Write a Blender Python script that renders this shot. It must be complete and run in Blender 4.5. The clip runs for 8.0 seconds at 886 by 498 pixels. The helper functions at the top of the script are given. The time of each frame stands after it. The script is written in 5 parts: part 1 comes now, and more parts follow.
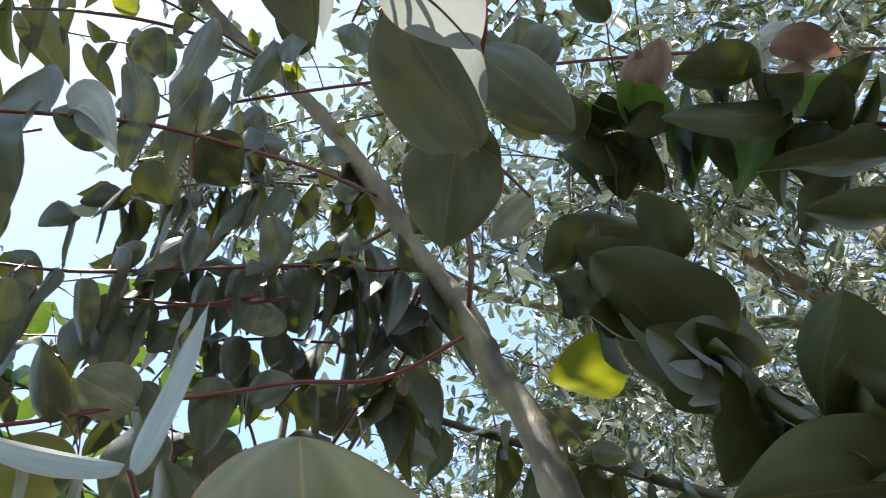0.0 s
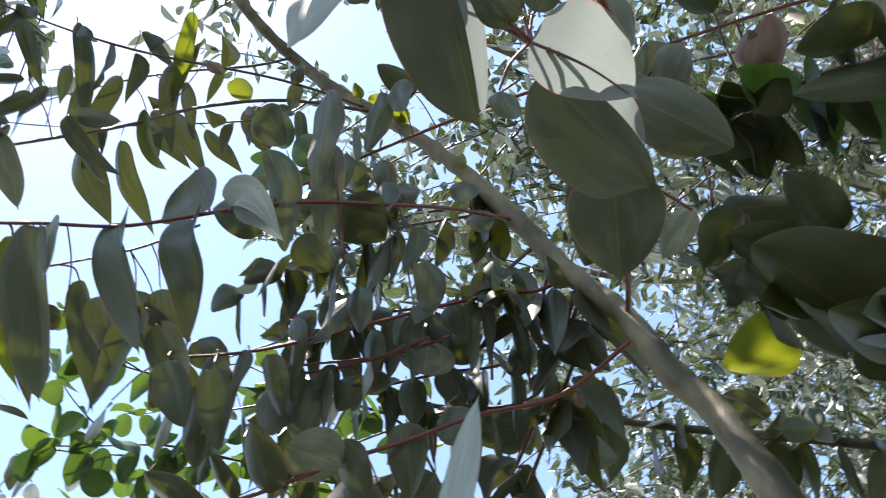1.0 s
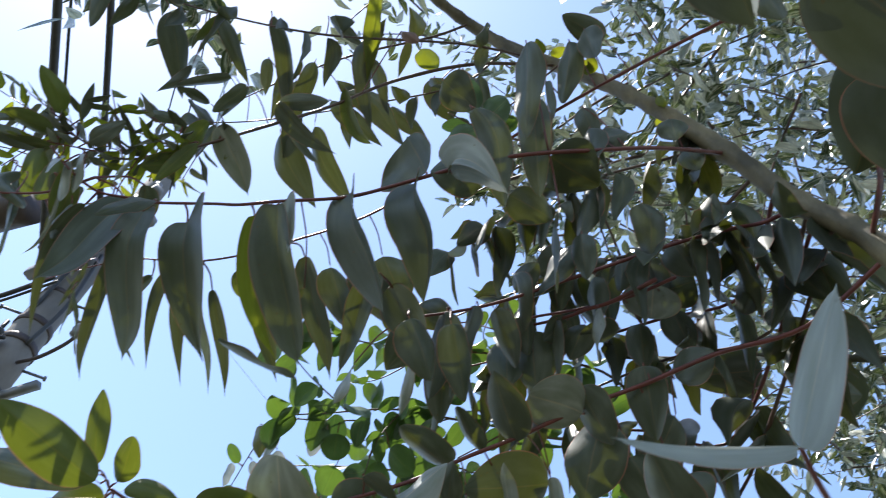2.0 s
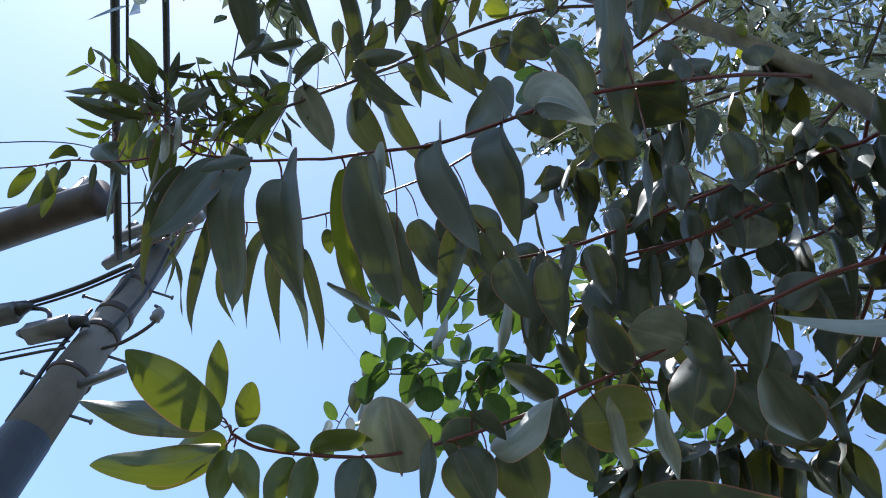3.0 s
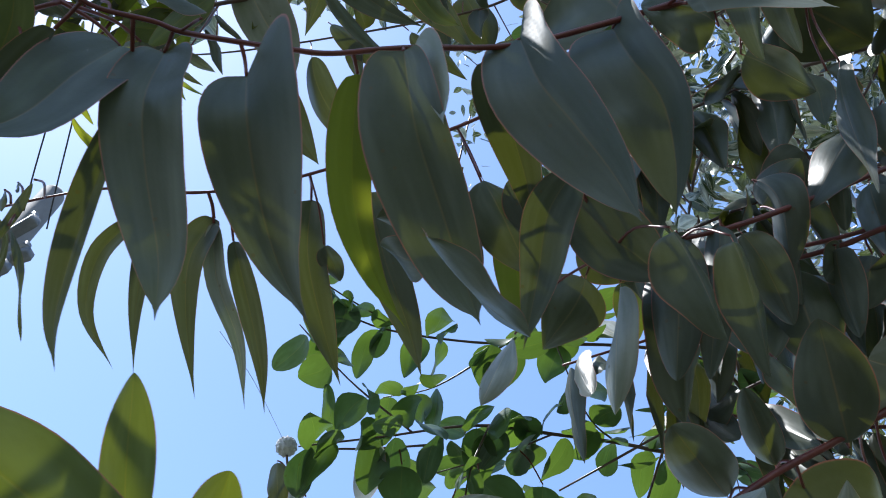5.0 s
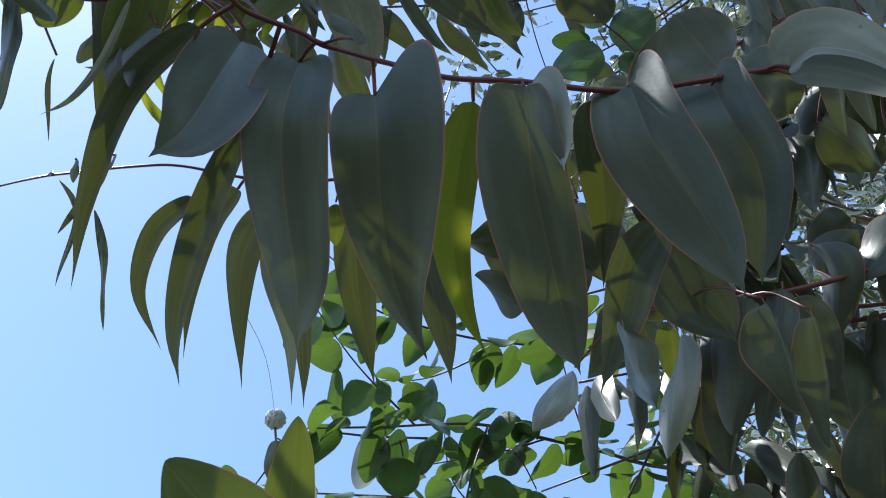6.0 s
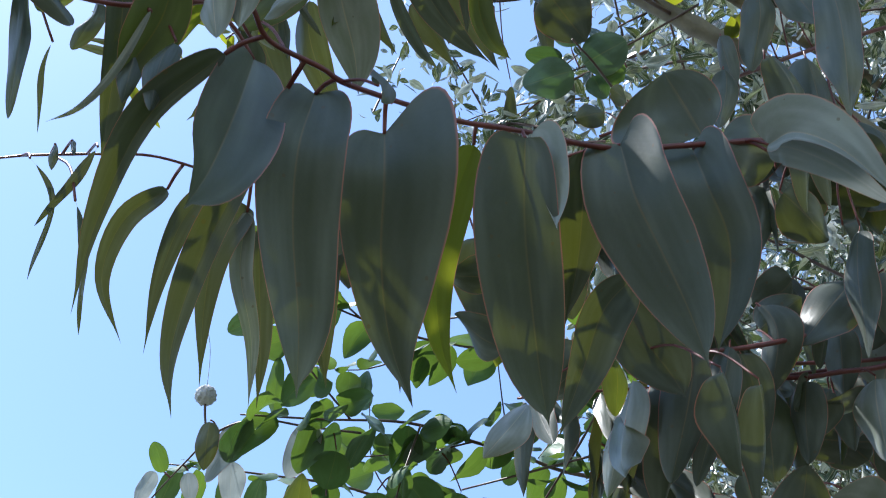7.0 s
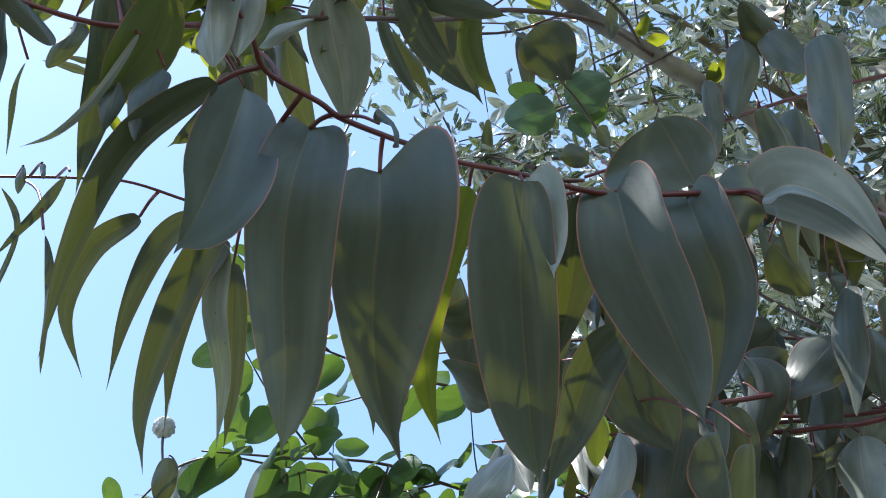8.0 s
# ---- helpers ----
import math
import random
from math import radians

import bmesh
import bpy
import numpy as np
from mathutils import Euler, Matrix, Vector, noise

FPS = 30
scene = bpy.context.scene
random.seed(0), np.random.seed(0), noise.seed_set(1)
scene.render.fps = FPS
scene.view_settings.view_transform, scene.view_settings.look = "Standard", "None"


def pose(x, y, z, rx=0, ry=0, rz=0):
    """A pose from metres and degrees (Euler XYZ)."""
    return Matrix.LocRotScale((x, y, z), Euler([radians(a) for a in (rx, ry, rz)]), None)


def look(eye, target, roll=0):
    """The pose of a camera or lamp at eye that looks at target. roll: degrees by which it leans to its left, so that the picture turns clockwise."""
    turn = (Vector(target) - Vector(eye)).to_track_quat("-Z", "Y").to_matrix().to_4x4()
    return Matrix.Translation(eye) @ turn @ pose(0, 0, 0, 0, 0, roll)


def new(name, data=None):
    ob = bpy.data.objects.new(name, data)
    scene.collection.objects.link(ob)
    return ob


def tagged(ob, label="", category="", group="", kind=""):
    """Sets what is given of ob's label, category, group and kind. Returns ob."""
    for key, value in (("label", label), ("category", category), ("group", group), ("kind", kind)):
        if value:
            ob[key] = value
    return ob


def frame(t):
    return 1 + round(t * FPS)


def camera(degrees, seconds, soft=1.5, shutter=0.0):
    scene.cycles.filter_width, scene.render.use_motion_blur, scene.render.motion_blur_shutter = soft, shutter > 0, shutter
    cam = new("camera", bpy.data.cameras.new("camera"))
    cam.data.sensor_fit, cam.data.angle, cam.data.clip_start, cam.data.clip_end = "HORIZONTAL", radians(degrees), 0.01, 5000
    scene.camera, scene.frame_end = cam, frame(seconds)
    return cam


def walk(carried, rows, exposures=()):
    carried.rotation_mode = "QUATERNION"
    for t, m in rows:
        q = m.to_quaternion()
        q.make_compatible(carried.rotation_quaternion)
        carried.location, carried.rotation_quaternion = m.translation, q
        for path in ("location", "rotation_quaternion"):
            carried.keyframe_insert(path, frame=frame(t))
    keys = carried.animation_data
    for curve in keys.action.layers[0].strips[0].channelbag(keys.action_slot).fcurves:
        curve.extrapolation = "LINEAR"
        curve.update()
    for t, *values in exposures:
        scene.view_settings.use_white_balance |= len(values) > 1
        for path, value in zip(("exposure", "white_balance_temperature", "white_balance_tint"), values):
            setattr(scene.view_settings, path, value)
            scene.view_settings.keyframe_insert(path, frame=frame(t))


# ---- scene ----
cam = camera(57.0, 8.0, soft=1.0, shutter=0.25)
PATH = [
    (0, (0.1985, -0.0750, 1.6412), (0.8596, 0.6298, 3.3922), -7.20),
    (0.5, (0.1741, -0.0746, 1.6409), (0.7398, 0.6799, 3.4046), -4.66),
    (1, (0.1369, -0.0889, 1.6321), (0.5798, 0.7503, 3.3926), -5.31),
    (1.5, (0.1089, -0.0740, 1.6310), (0.3820, 0.8439, 3.3868), -1.02),
    (2, (0.0808, -0.0469, 1.6185), (0.1786, 0.9634, 3.3418), 8.67),
    (2.2, (0.0696, -0.0352, 1.6033), (0.1101, 0.9984, 3.3150), 10.88),
    (3.3, (0.0322, 0.0025, 1.5951), (0.0003, 1.1020, 3.2655), 11.01),
    (3.5, (0.0094, 0.0437, 1.6394), (0.0413, 1.1135, 3.3289), 8.34),
    (4, (-0.0304, 0.1531, 1.7509), (0.1553, 1.1278, 3.4874), 0.95),
    (4.5, (-0.0517, 0.2556, 1.8482), (0.2244, 1.1153, 3.6328), -4.93),
    (5, (-0.0933, 0.2696, 1.8790), (0.2580, 1.1305, 3.6497), -7.93),
    (5.2, (-0.1162, 0.2699, 1.8814), (0.2581, 1.1277, 3.6489), -8.44),
    (6.3, (-0.2253, 0.2606, 1.9141), (0.4288, 1.1817, 3.5645), -8.74),
    (6.5, (-0.2380, 0.2615, 1.9184), (0.4836, 1.1865, 3.5382), -9.03),
    (7, (-0.2598, 0.2426, 1.9271), (0.5152, 1.1144, 3.5518), -10.38),
    (7.5, (-0.2782, 0.2357, 1.9346), (0.5395, 1.0415, 3.5723), -11.05),
    (8, (-0.2718, 0.2540, 1.9531), (0.5611, 1.0263, 3.5993), -12.78),
]
EXPOSURES = ((0.0, 1.74, 6750, 11), (1.0, 1.57, 6600, 11), (2.0, 1.2, 6350, 11), (3.5, 0.92, 5850, 10), (5.0, 1.0, 5850, 10), (6.5, 1.1, 5850, 10), (7.5, 1.43, 5950, 11), (8.0, 1.47, 6000, 11))
walk(cam, [(t, look(eye, target, roll)) for t, eye, target, roll in PATH], EXPOSURES)

# ---- light: a clear noon sky and one sun ----
SUN_ELEVATION, SUN_AZIMUTH = radians(70), radians(-75)
world = bpy.data.worlds.new("sky")
scene.world = world
world.use_nodes = True
wn = world.node_tree
sky = wn.nodes.new("ShaderNodeTexSky")
sky.sky_type = "NISHITA"
sky.sun_disc = False
sky.sun_elevation, sky.sun_rotation = SUN_ELEVATION, SUN_AZIMUTH
sky.air_density, sky.dust_density, sky.ozone_density = 1.0, 0.35, 0.35
wn.links.new(sky.outputs[0], wn.nodes["Background"].inputs[0])
wn.nodes["Background"].inputs[1].default_value = 0.15
sun_dir = Vector((math.sin(SUN_AZIMUTH) * math.cos(SUN_ELEVATION), math.cos(SUN_AZIMUTH) * math.cos(SUN_ELEVATION), math.sin(SUN_ELEVATION)))
sun = new("sun", bpy.data.lights.new("sun", "SUN"))
sun.data.energy, sun.data.angle, sun.data.color = 4.8, radians(0.53), (1.0, 0.95, 0.87)
sun.matrix_world = look(sun_dir * 30, (0, 0, 0))


# ---- materials ----
def material(name):
    m = bpy.data.materials.new(name)
    m.use_nodes = True
    t = m.node_tree
    return m, t, t.nodes["Principled BSDF"], t.nodes["Material Output"]


def node(t, kind, **sets):
    n = t.nodes.new(kind)
    for k, v in sets.items():
        n.inputs[k].default_value = v
    return n


def maths(t, op, a, b=None, clamp=False):
    n = t.nodes.new("ShaderNodeMath")
    n.operation, n.use_clamp = op, clamp
    for i, v in enumerate((a, b)):
        if v is None:
            continue
        if isinstance(v, (int, float)):
            n.inputs[i].default_value = v
        else:
            t.links.new(v, n.inputs[i])
    return n.outputs[0]


def blend(t, fac, a, b):
    n = t.nodes.new("ShaderNodeMix")
    n.data_type = "RGBA"
    for i, v in ((0, fac), (6, a), (7, b)):
        if isinstance(v, (int, float)):
            n.inputs[i].default_value = v
        elif isinstance(v, tuple):
            n.inputs[i].default_value = (*v, 1)
        else:
            t.links.new(v, n.inputs[i])
    return n.outputs[2]


def leaf_material(name, dull, fresh, through_light, margin, rough=0.42, clear=0.45, island=False):
    """A leaf: wax-grey face, fine side veins, pale midrib, coloured margin, and light that passes through the blade."""
    m, t, p, out = material(name)
    uv = t.nodes.new("ShaderNodeUVMap").outputs[0]
    cut = t.nodes.new("ShaderNodeSeparateXYZ")
    t.links.new(uv, cut.inputs[0])
    along, across = cut.outputs[0], cut.outputs[1]
    side = maths(t, "ABSOLUTE", maths(t, "SUBTRACT", across, 0.5))
    edge = maths(t, "MULTIPLY", maths(t, "SUBTRACT", side, 0.481), 60.0, True)
    rib = maths(t, "SUBTRACT", 1.0, maths(t, "MULTIPLY", side, 48.0, True), True)
    vein_phase = maths(t, "ADD", maths(t, "MULTIPLY", along, 120.0), maths(t, "MULTIPLY", side, -70.0))
    vein = maths(t, "POWER", maths(t, "ABSOLUTE", maths(t, "SINE", vein_phase)), 6.0)
    place = t.nodes.new("ShaderNodeNewGeometry").outputs["Position"]
    coarse = node(t, "ShaderNodeTexNoise", Scale=38.0, Detail=4.0)
    fine = node(t, "ShaderNodeTexNoise", Scale=420.0, Detail=3.0)
    for n in (coarse, fine):
        t.links.new(place, n.inputs["Vector"])
    if island:
        chance = t.nodes.new("ShaderNodeNewGeometry").outputs["Random Per Island"]
    else:
        chance = t.nodes.new("ShaderNodeObjectInfo").outputs["Random"]
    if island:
        # stepped tone per leaf: light ones paint sun glints, dark ones shade
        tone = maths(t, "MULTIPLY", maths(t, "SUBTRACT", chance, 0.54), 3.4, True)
    else:
        tone = maths(t, "ADD", maths(t, "MULTIPLY", coarse.outputs[0], 0.7), maths(t, "MULTIPLY", chance, 0.55), True)
    colour = blend(t, tone, dull, fresh)
    colour = blend(t, maths(t, "MULTIPLY", fine.outputs[0], 0.22), colour, tuple(c * 0.45 for c in dull))
    colour = blend(t, maths(t, "MULTIPLY", vein, 0.03), colour, tuple(c * 1.5 for c in fresh))
    colour = blend(t, maths(t, "MULTIPLY", rib, 0.7), colour, (fresh[0] * 1.5 + 0.05, fresh[1] * 1.25 + 0.01, fresh[2] * 1.0))
    lie = t.nodes.new("ShaderNodeCombineXYZ")
    t.links.new(maths(t, "ADD", maths(t, "MULTIPLY", along, 1.9), maths(t, "MULTIPLY", chance, 40.0)), lie.inputs[0])
    t.links.new(maths(t, "MULTIPLY", across, 4.2), lie.inputs[1])
    t.links.new(maths(t, "MULTIPLY", chance, 17.0), lie.inputs[2])
    streak = node(t, "ShaderNodeTexNoise", Scale=1.0, Detail=2.0, Roughness=0.5)
    t.links.new(lie.outputs[0], streak.inputs["Vector"])
    dark_band = maths(t, "MULTIPLY", maths(t, "SUBTRACT", 0.52, streak.outputs[0]), 3.2, True)
    pale_band = maths(t, "MULTIPLY", maths(t, "SUBTRACT", streak.outputs[0], 0.52), 3.2, True)
    colour = blend(t, maths(t, "MULTIPLY", dark_band, 0.65), colour, (dull[0] * 0.55, dull[1] * 0.62, dull[2] * 0.36))
    colour = blend(t, maths(t, "MULTIPLY", pale_band, 0.5), colour, tuple(c * 1.8 + 0.02 for c in fresh))
    bloom = node(t, "ShaderNodeTexNoise", Scale=14.0, Detail=6.0, Roughness=0.7)
    t.links.new(place, bloom.inputs["Vector"])
    patch = maths(t, "MULTIPLY", maths(t, "SUBTRACT", bloom.outputs[0], 0.5), 3.0, True)
    colour = blend(t, maths(t, "MULTIPLY", patch, 0.45), colour, tuple(c * 1.5 + 0.02 for c in dull))
    spots = node(t, "ShaderNodeTexVoronoi", Scale=70.0)
    t.links.new(place, spots.inputs["Vector"])
    freckle = maths(t, "LESS_THAN", spots.outputs["Distance"], 0.085)
    colour = blend(t, maths(t, "MULTIPLY", freckle, 0.5), colour, (0.10, 0.06, 0.03))
    colour = blend(t, edge, colour, margin)
    t.links.new(colour, p.inputs["Base Color"])
    p.inputs["Roughness"].default_value = rough
    p.inputs["Specular IOR Level"].default_value = 0.5 if island else 0.36
    glow = t.nodes.new("ShaderNodeBsdfTranslucent")
    lit = blend(t, chance, through_light, tuple(c * 0.62 for c in through_light))
    lit = blend(t, maths(t, "MULTIPLY", vein, 0.07), lit, tuple(c * 0.6 for c in through_light))
    t.links.new(blend(t, edge, lit, margin), glow.inputs[0])
    bump = node(t, "ShaderNodeBump", Strength=0.22, Distance=0.0012)
    t.links.new(maths(t, "ADD", maths(t, "ADD", maths(t, "MULTIPLY", coarse.outputs[0], 1.6), maths(t, "MULTIPLY", streak.outputs[0], 2.5)), maths(t, "ADD", maths(t, "MULTIPLY", vein, 0.03), maths(t, "MULTIPLY", rib, 0.5))), bump.inputs["Height"])
    t.links.new(bump.outputs[0], p.inputs["Normal"])
    mix = t.nodes.new("ShaderNodeMixShader")
    mix.inputs[0].default_value = clear
    t.links.new(p.outputs[0], mix.inputs[1])
    t.links.new(glow.outputs[0], mix.inputs[2])
    t.links.new(mix.outputs[0], out.inputs[0])
    return m


def plain_material(name, colour_a, colour_b, scale, rough, metal=0.0, bump=0.3, stretch=(1, 1, 1), depth=0.002):
    """Two colours mottled at two scales, with relief."""
    m, t, p, out = material(name)
    at = t.nodes.new("ShaderNodeTexCoord").outputs["Object"]
    fit = t.nodes.new("ShaderNodeMapping")
    fit.inputs["Scale"].default_value = stretch
    t.links.new(at, fit.inputs[0])
    coarse = node(t, "ShaderNodeTexNoise", Scale=scale, Detail=5.0)
    fine = node(t, "ShaderNodeTexNoise", Scale=scale * 9, Detail=3.0)
    for n in (coarse, fine):
        t.links.new(fit.outputs[0], n.inputs["Vector"])
    ramp = t.nodes.new("ShaderNodeValToRGB")
    ramp.color_ramp.elements[0].position, ramp.color_ramp.elements[1].position = 0.35, 0.68
    t.links.new(coarse.outputs[0], ramp.inputs[0])
    colour = blend(t, ramp.outputs[0], colour_a, colour_b)
    colour = blend(t, maths(t, "MULTIPLY", fine.outputs[0], 0.4), colour, tuple(c * 0.55 for c in colour_a))
    t.links.new(colour, p.inputs["Base Color"])
    p.inputs["Roughness"].default_value, p.inputs["Metallic"].default_value = rough, metal
    b = node(t, "ShaderNodeBump", Strength=bump, Distance=depth)
    t.links.new(maths(t, "ADD", coarse.outputs[0], maths(t, "MULTIPLY", fine.outputs[0], 0.4)), b.inputs["Height"])
    t.links.new(b.outputs[0], p.inputs["Normal"])
    return m


RED_EDGE = (0.36, 0.14, 0.105)
waxy = leaf_material("waxy_leaf", (0.054, 0.064, 0.054), (0.082, 0.094, 0.078), (0.19, 0.215, 0.014), RED_EDGE, rough=0.40, clear=0.085)
tender = leaf_material("tender_leaf", (0.06, 0.075, 0.035), (0.08, 0.095, 0.032), (0.19, 0.23, 0.012), RED_EDGE, clear=0.22)
backlit = leaf_material("backlit_leaf", (0.07, 0.085, 0.035), (0.09, 0.105, 0.032), (0.32, 0.36, 0.015), RED_EDGE, clear=0.42)
# waxy grey leaves; also painted on plain blades as sun on their faces
glaucous_sunlit = leaf_material("glaucous_sunlit_leaf", (0.18, 0.195, 0.185), (0.27, 0.29, 0.27), (0.20, 0.25, 0.03), (0.45, 0.22, 0.16), rough=0.45, clear=0.07)
green = leaf_material("green_leaf", (0.04, 0.075, 0.036), (0.06, 0.11, 0.045), (0.17, 0.29, 0.03), (0.12, 0.16, 0.05), clear=0.28)
jade_green = leaf_material("jade_leaf", (0.075, 0.12, 0.085), (0.11, 0.165, 0.11), (0.12, 0.25, 0.03), (0.14, 0.17, 0.10), clear=0.12)
withered = leaf_material("withered_leaf", (0.15, 0.095, 0.08), (0.23, 0.15, 0.13), (0.20, 0.10, 0.06), (0.12, 0.06, 0.04), rough=0.6, clear=0.3)
# pale, see-through grey: sunlight on leaf faces put into the colour
sunlit_grey = leaf_material("sunlit_grey_leaf", (0.17, 0.19, 0.185), (0.25, 0.275, 0.25), (0.37, 0.41, 0.39), (0.45, 0.22, 0.16), rough=0.45, clear=0.4)
# nearly opaque grey: shade on the upper near leaves put into the colour
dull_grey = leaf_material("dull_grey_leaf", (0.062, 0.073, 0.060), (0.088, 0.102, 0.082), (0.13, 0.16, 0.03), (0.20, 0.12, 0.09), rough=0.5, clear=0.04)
# dark olive with the shade on the crowded near leaves put into it
shade_olive = leaf_material("shade_olive_leaf", (0.030, 0.038, 0.020), (0.048, 0.058, 0.026), (0.15, 0.165, 0.012), (0.06, 0.06, 0.035), rough=0.6, clear=0.09)
# silvery canopy colours, pushed apart to put sparkle and shade in the foliage
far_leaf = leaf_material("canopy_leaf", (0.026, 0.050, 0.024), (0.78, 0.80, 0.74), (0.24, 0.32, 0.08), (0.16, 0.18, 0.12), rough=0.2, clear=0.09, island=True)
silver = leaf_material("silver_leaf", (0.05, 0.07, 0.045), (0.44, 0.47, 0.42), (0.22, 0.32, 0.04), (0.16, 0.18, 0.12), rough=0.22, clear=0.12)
red = plain_material("red_twig_bark", (0.105, 0.024, 0.021), (0.175, 0.040, 0.030), 60, 0.42, bump=0.25, depth=0.0006)
dark = plain_material("brown_twig_bark", (0.075, 0.04, 0.03), (0.12, 0.07, 0.05), 60, 0.5, bump=0.25, depth=0.0006)
bark = plain_material("smooth_gum_bark", (0.066, 0.053, 0.028), (0.25, 0.205, 0.120), 34, 0.62, bump=0.6, stretch=(1, 1, 0.4), depth=0.0022)
# olive bark, darkened for the shade its one branch lies in
olive = plain_material("shaded_olive_bark", (0.035, 0.036, 0.02), (0.075, 0.07, 0.04), 26, 0.7, bump=0.5, stretch=(1, 1, 0.35), depth=0.0015)
concrete = plain_material("pole_concrete", (0.135, 0.125, 0.118), (0.215, 0.198, 0.185), 5, 0.85, bump=0.35, stretch=(1, 1, 0.4), depth=0.004)
tar = plain_material("black_band_paint", (0.03, 0.03, 0.032), (0.05, 0.05, 0.05), 8, 0.6)
steel = plain_material("galvanised_steel", (0.13, 0.135, 0.14), (0.22, 0.22, 0.225), 12, 0.6, metal=0.3, bump=0.1)
rust = plain_material("rusty_steel", (0.05, 0.038, 0.036), (0.09, 0.065, 0.058), 9, 0.6, metal=0.3)
rubber = plain_material("cable_sheath", (0.02, 0.02, 0.022), (0.035, 0.035, 0.035), 30, 0.55, bump=0.1)
porcelain = plain_material("glazed_porcelain", (0.11, 0.115, 0.125), (0.19, 0.19, 0.20), 8, 0.35, bump=0.05)
white_plastic = plain_material("weathered_white_enamel", (0.09, 0.085, 0.085), (0.16, 0.15, 0.15), 6, 0.5, bump=0.05)
down = plain_material("downy_fibre", (0.42, 0.42, 0.44), (0.60, 0.60, 0.60), 300, 0.9, bump=0.6, depth=0.001)
grass_floor = plain_material("dry_grass", (0.042, 0.050, 0.026), (0.085, 0.080, 0.052), 1.3, 0.9, bump=0.9, depth=0.03)


# ---- building helpers ----
def part(name, bm, mat, parent, label="", kind=""):
    me = bpy.data.meshes.new(name)
    bm.to_mesh(me)
    bm.free()
    me.materials.append(mat)
    for f in me.polygons:
        f.use_smooth = True
    ob = new(name, me)
    ob.parent = parent
    return tagged(ob, label, kind=kind)


def thing(name, label, category, at=(0, 0, 0), group="", kind=""):
    ob = new(name)
    ob.location = at
    bpy.context.view_layer.update()
    return tagged(ob, label, category, group, kind)


def curve_points(points, per=6):
    """A smooth run through the points (Catmull-Rom)."""
    p = [Vector(q) for q in points]
    p = [p[0] * 2 - p[1]] + p + [p[-1] * 2 - p[-2]]
    out = []
    for i in range(1, len(p) - 2):
        for k in range(per):
            t = k / per
            out.append(0.5 * (2 * p[i] + (p[i + 1] - p[i - 1]) * t + (2 * p[i - 1] - 5 * p[i] + 4 * p[i + 1] - p[i + 2]) * t * t + (3 * p[i] - p[i - 1] - 3 * p[i + 1] + p[i + 2]) * t ** 3))
    out.append(p[-2])
    return out


def tube(bm, run, r0, r1, sides=8, knots=0.0, cap=True):
    """A round, tapering tube along a run of points."""
    n, rings, up = len(run), [], Vector((0.3, 0.2, 0.93))
    for i, c in enumerate(run):
        d = (run[min(i + 1, n - 1)] - run[max(i - 1, 0)]).normalized()
        x = d.cross(up)
        x = x.normalized() if x.length > 1e-4 else Vector((1, 0, 0))
        y = d.cross(x)
        r = r0 + (r1 - r0) * i / max(n - 1, 1)
        r *= 1 + knots * noise.noise(c * 55)
        if knots and noise.noise(c * 31) > 0.42:
            r *= 1.12
        rings.append([bm.verts.new(c + (x * math.cos(a) + y * math.sin(a)) * r) for a in (2 * math.pi * k / sides for k in range(sides))])
    for a, b in zip(rings, rings[1:]):
        for k in range(sides):
            bm.faces.new((a[k], a[(k + 1) % sides], b[(k + 1) % sides], b[k]))
    if cap:
        bm.faces.new(list(reversed(rings[0])))
        bm.faces.new(rings[-1])
    return bm


def box(bm, m, sx, sy, sz, bevel=0.0):
    made = bmesh.ops.create_cube(bm, size=1.0, matrix=m @ Matrix.Diagonal((sx, sy, sz, 1)))
    if bevel:
        edges = {e for v in made["verts"] for e in v.link_edges}
        bmesh.ops.bevel(bm, geom=list(edges), offset=bevel, segments=2, affect="EDGES")
    return bm


def lathe(bm, m, profile, sides=16):
    """A turned shape: (radius, height) pairs round the z axis of m."""
    rings = [[bm.verts.new(m @ Vector((r * math.cos(a), r * math.sin(a), h))) for a in (2 * math.pi * k / sides for k in range(sides))] for r, h in profile]
    for a, b in zip(rings, rings[1:]):
        for k in range(sides):
            bm.faces.new((a[k], a[(k + 1) % sides], b[(k + 1) % sides], b[k]))
    bm.faces.new(list(reversed(rings[0])))
    bm.faces.new(rings[-1])
    return bm


# leaf kinds: (name, rise power, fall power, fold along the midrib, material)
blade = ("leaf", 0.33, 0.66, 0.5, waxy)
lance = ("leaf", 0.38, 1.0, 0.4, waxy)
lit_lance = ("leaf", 0.40, 0.95, 0.3, backlit)
silver_lance = ("leaf", 0.40, 0.95, 0.3, glaucous_sunlit)
narrow = ("leaf", 0.62, 0.92, 0.25, waxy)
sprout = ("leaf", 0.5, 0.8, 0.35, backlit)
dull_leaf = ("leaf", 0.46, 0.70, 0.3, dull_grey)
ovate = ("leaf", 0.46, 0.78, 0.22, waxy)
broad = ("leaf", 0.47, 0.55, 0.10, waxy)
roundish = ("leaf", 0.47, 0.52, 0.10, glaucous_sunlit)
young = ("leaf", 0.5, 0.7, 0.3, tender)
lit = ("leaf", 0.40, 0.80, 0.3, backlit)
pale = ("leaf", 0.5, 0.66, 0.15, glaucous_sunlit)
dead = ("leaf", 0.6, 0.8, 0.55, withered)
# leaf kind whose shade is already in its dark colour
thick = ("leaf", 0.48, 0.82, 0.45, shade_olive)
sunlit_pale = ("leaf", 0.47, 0.6, 0.15, sunlit_grey)
sickle_leaf = ("leaf", 0.5, 1.1, 0.6, waxy)
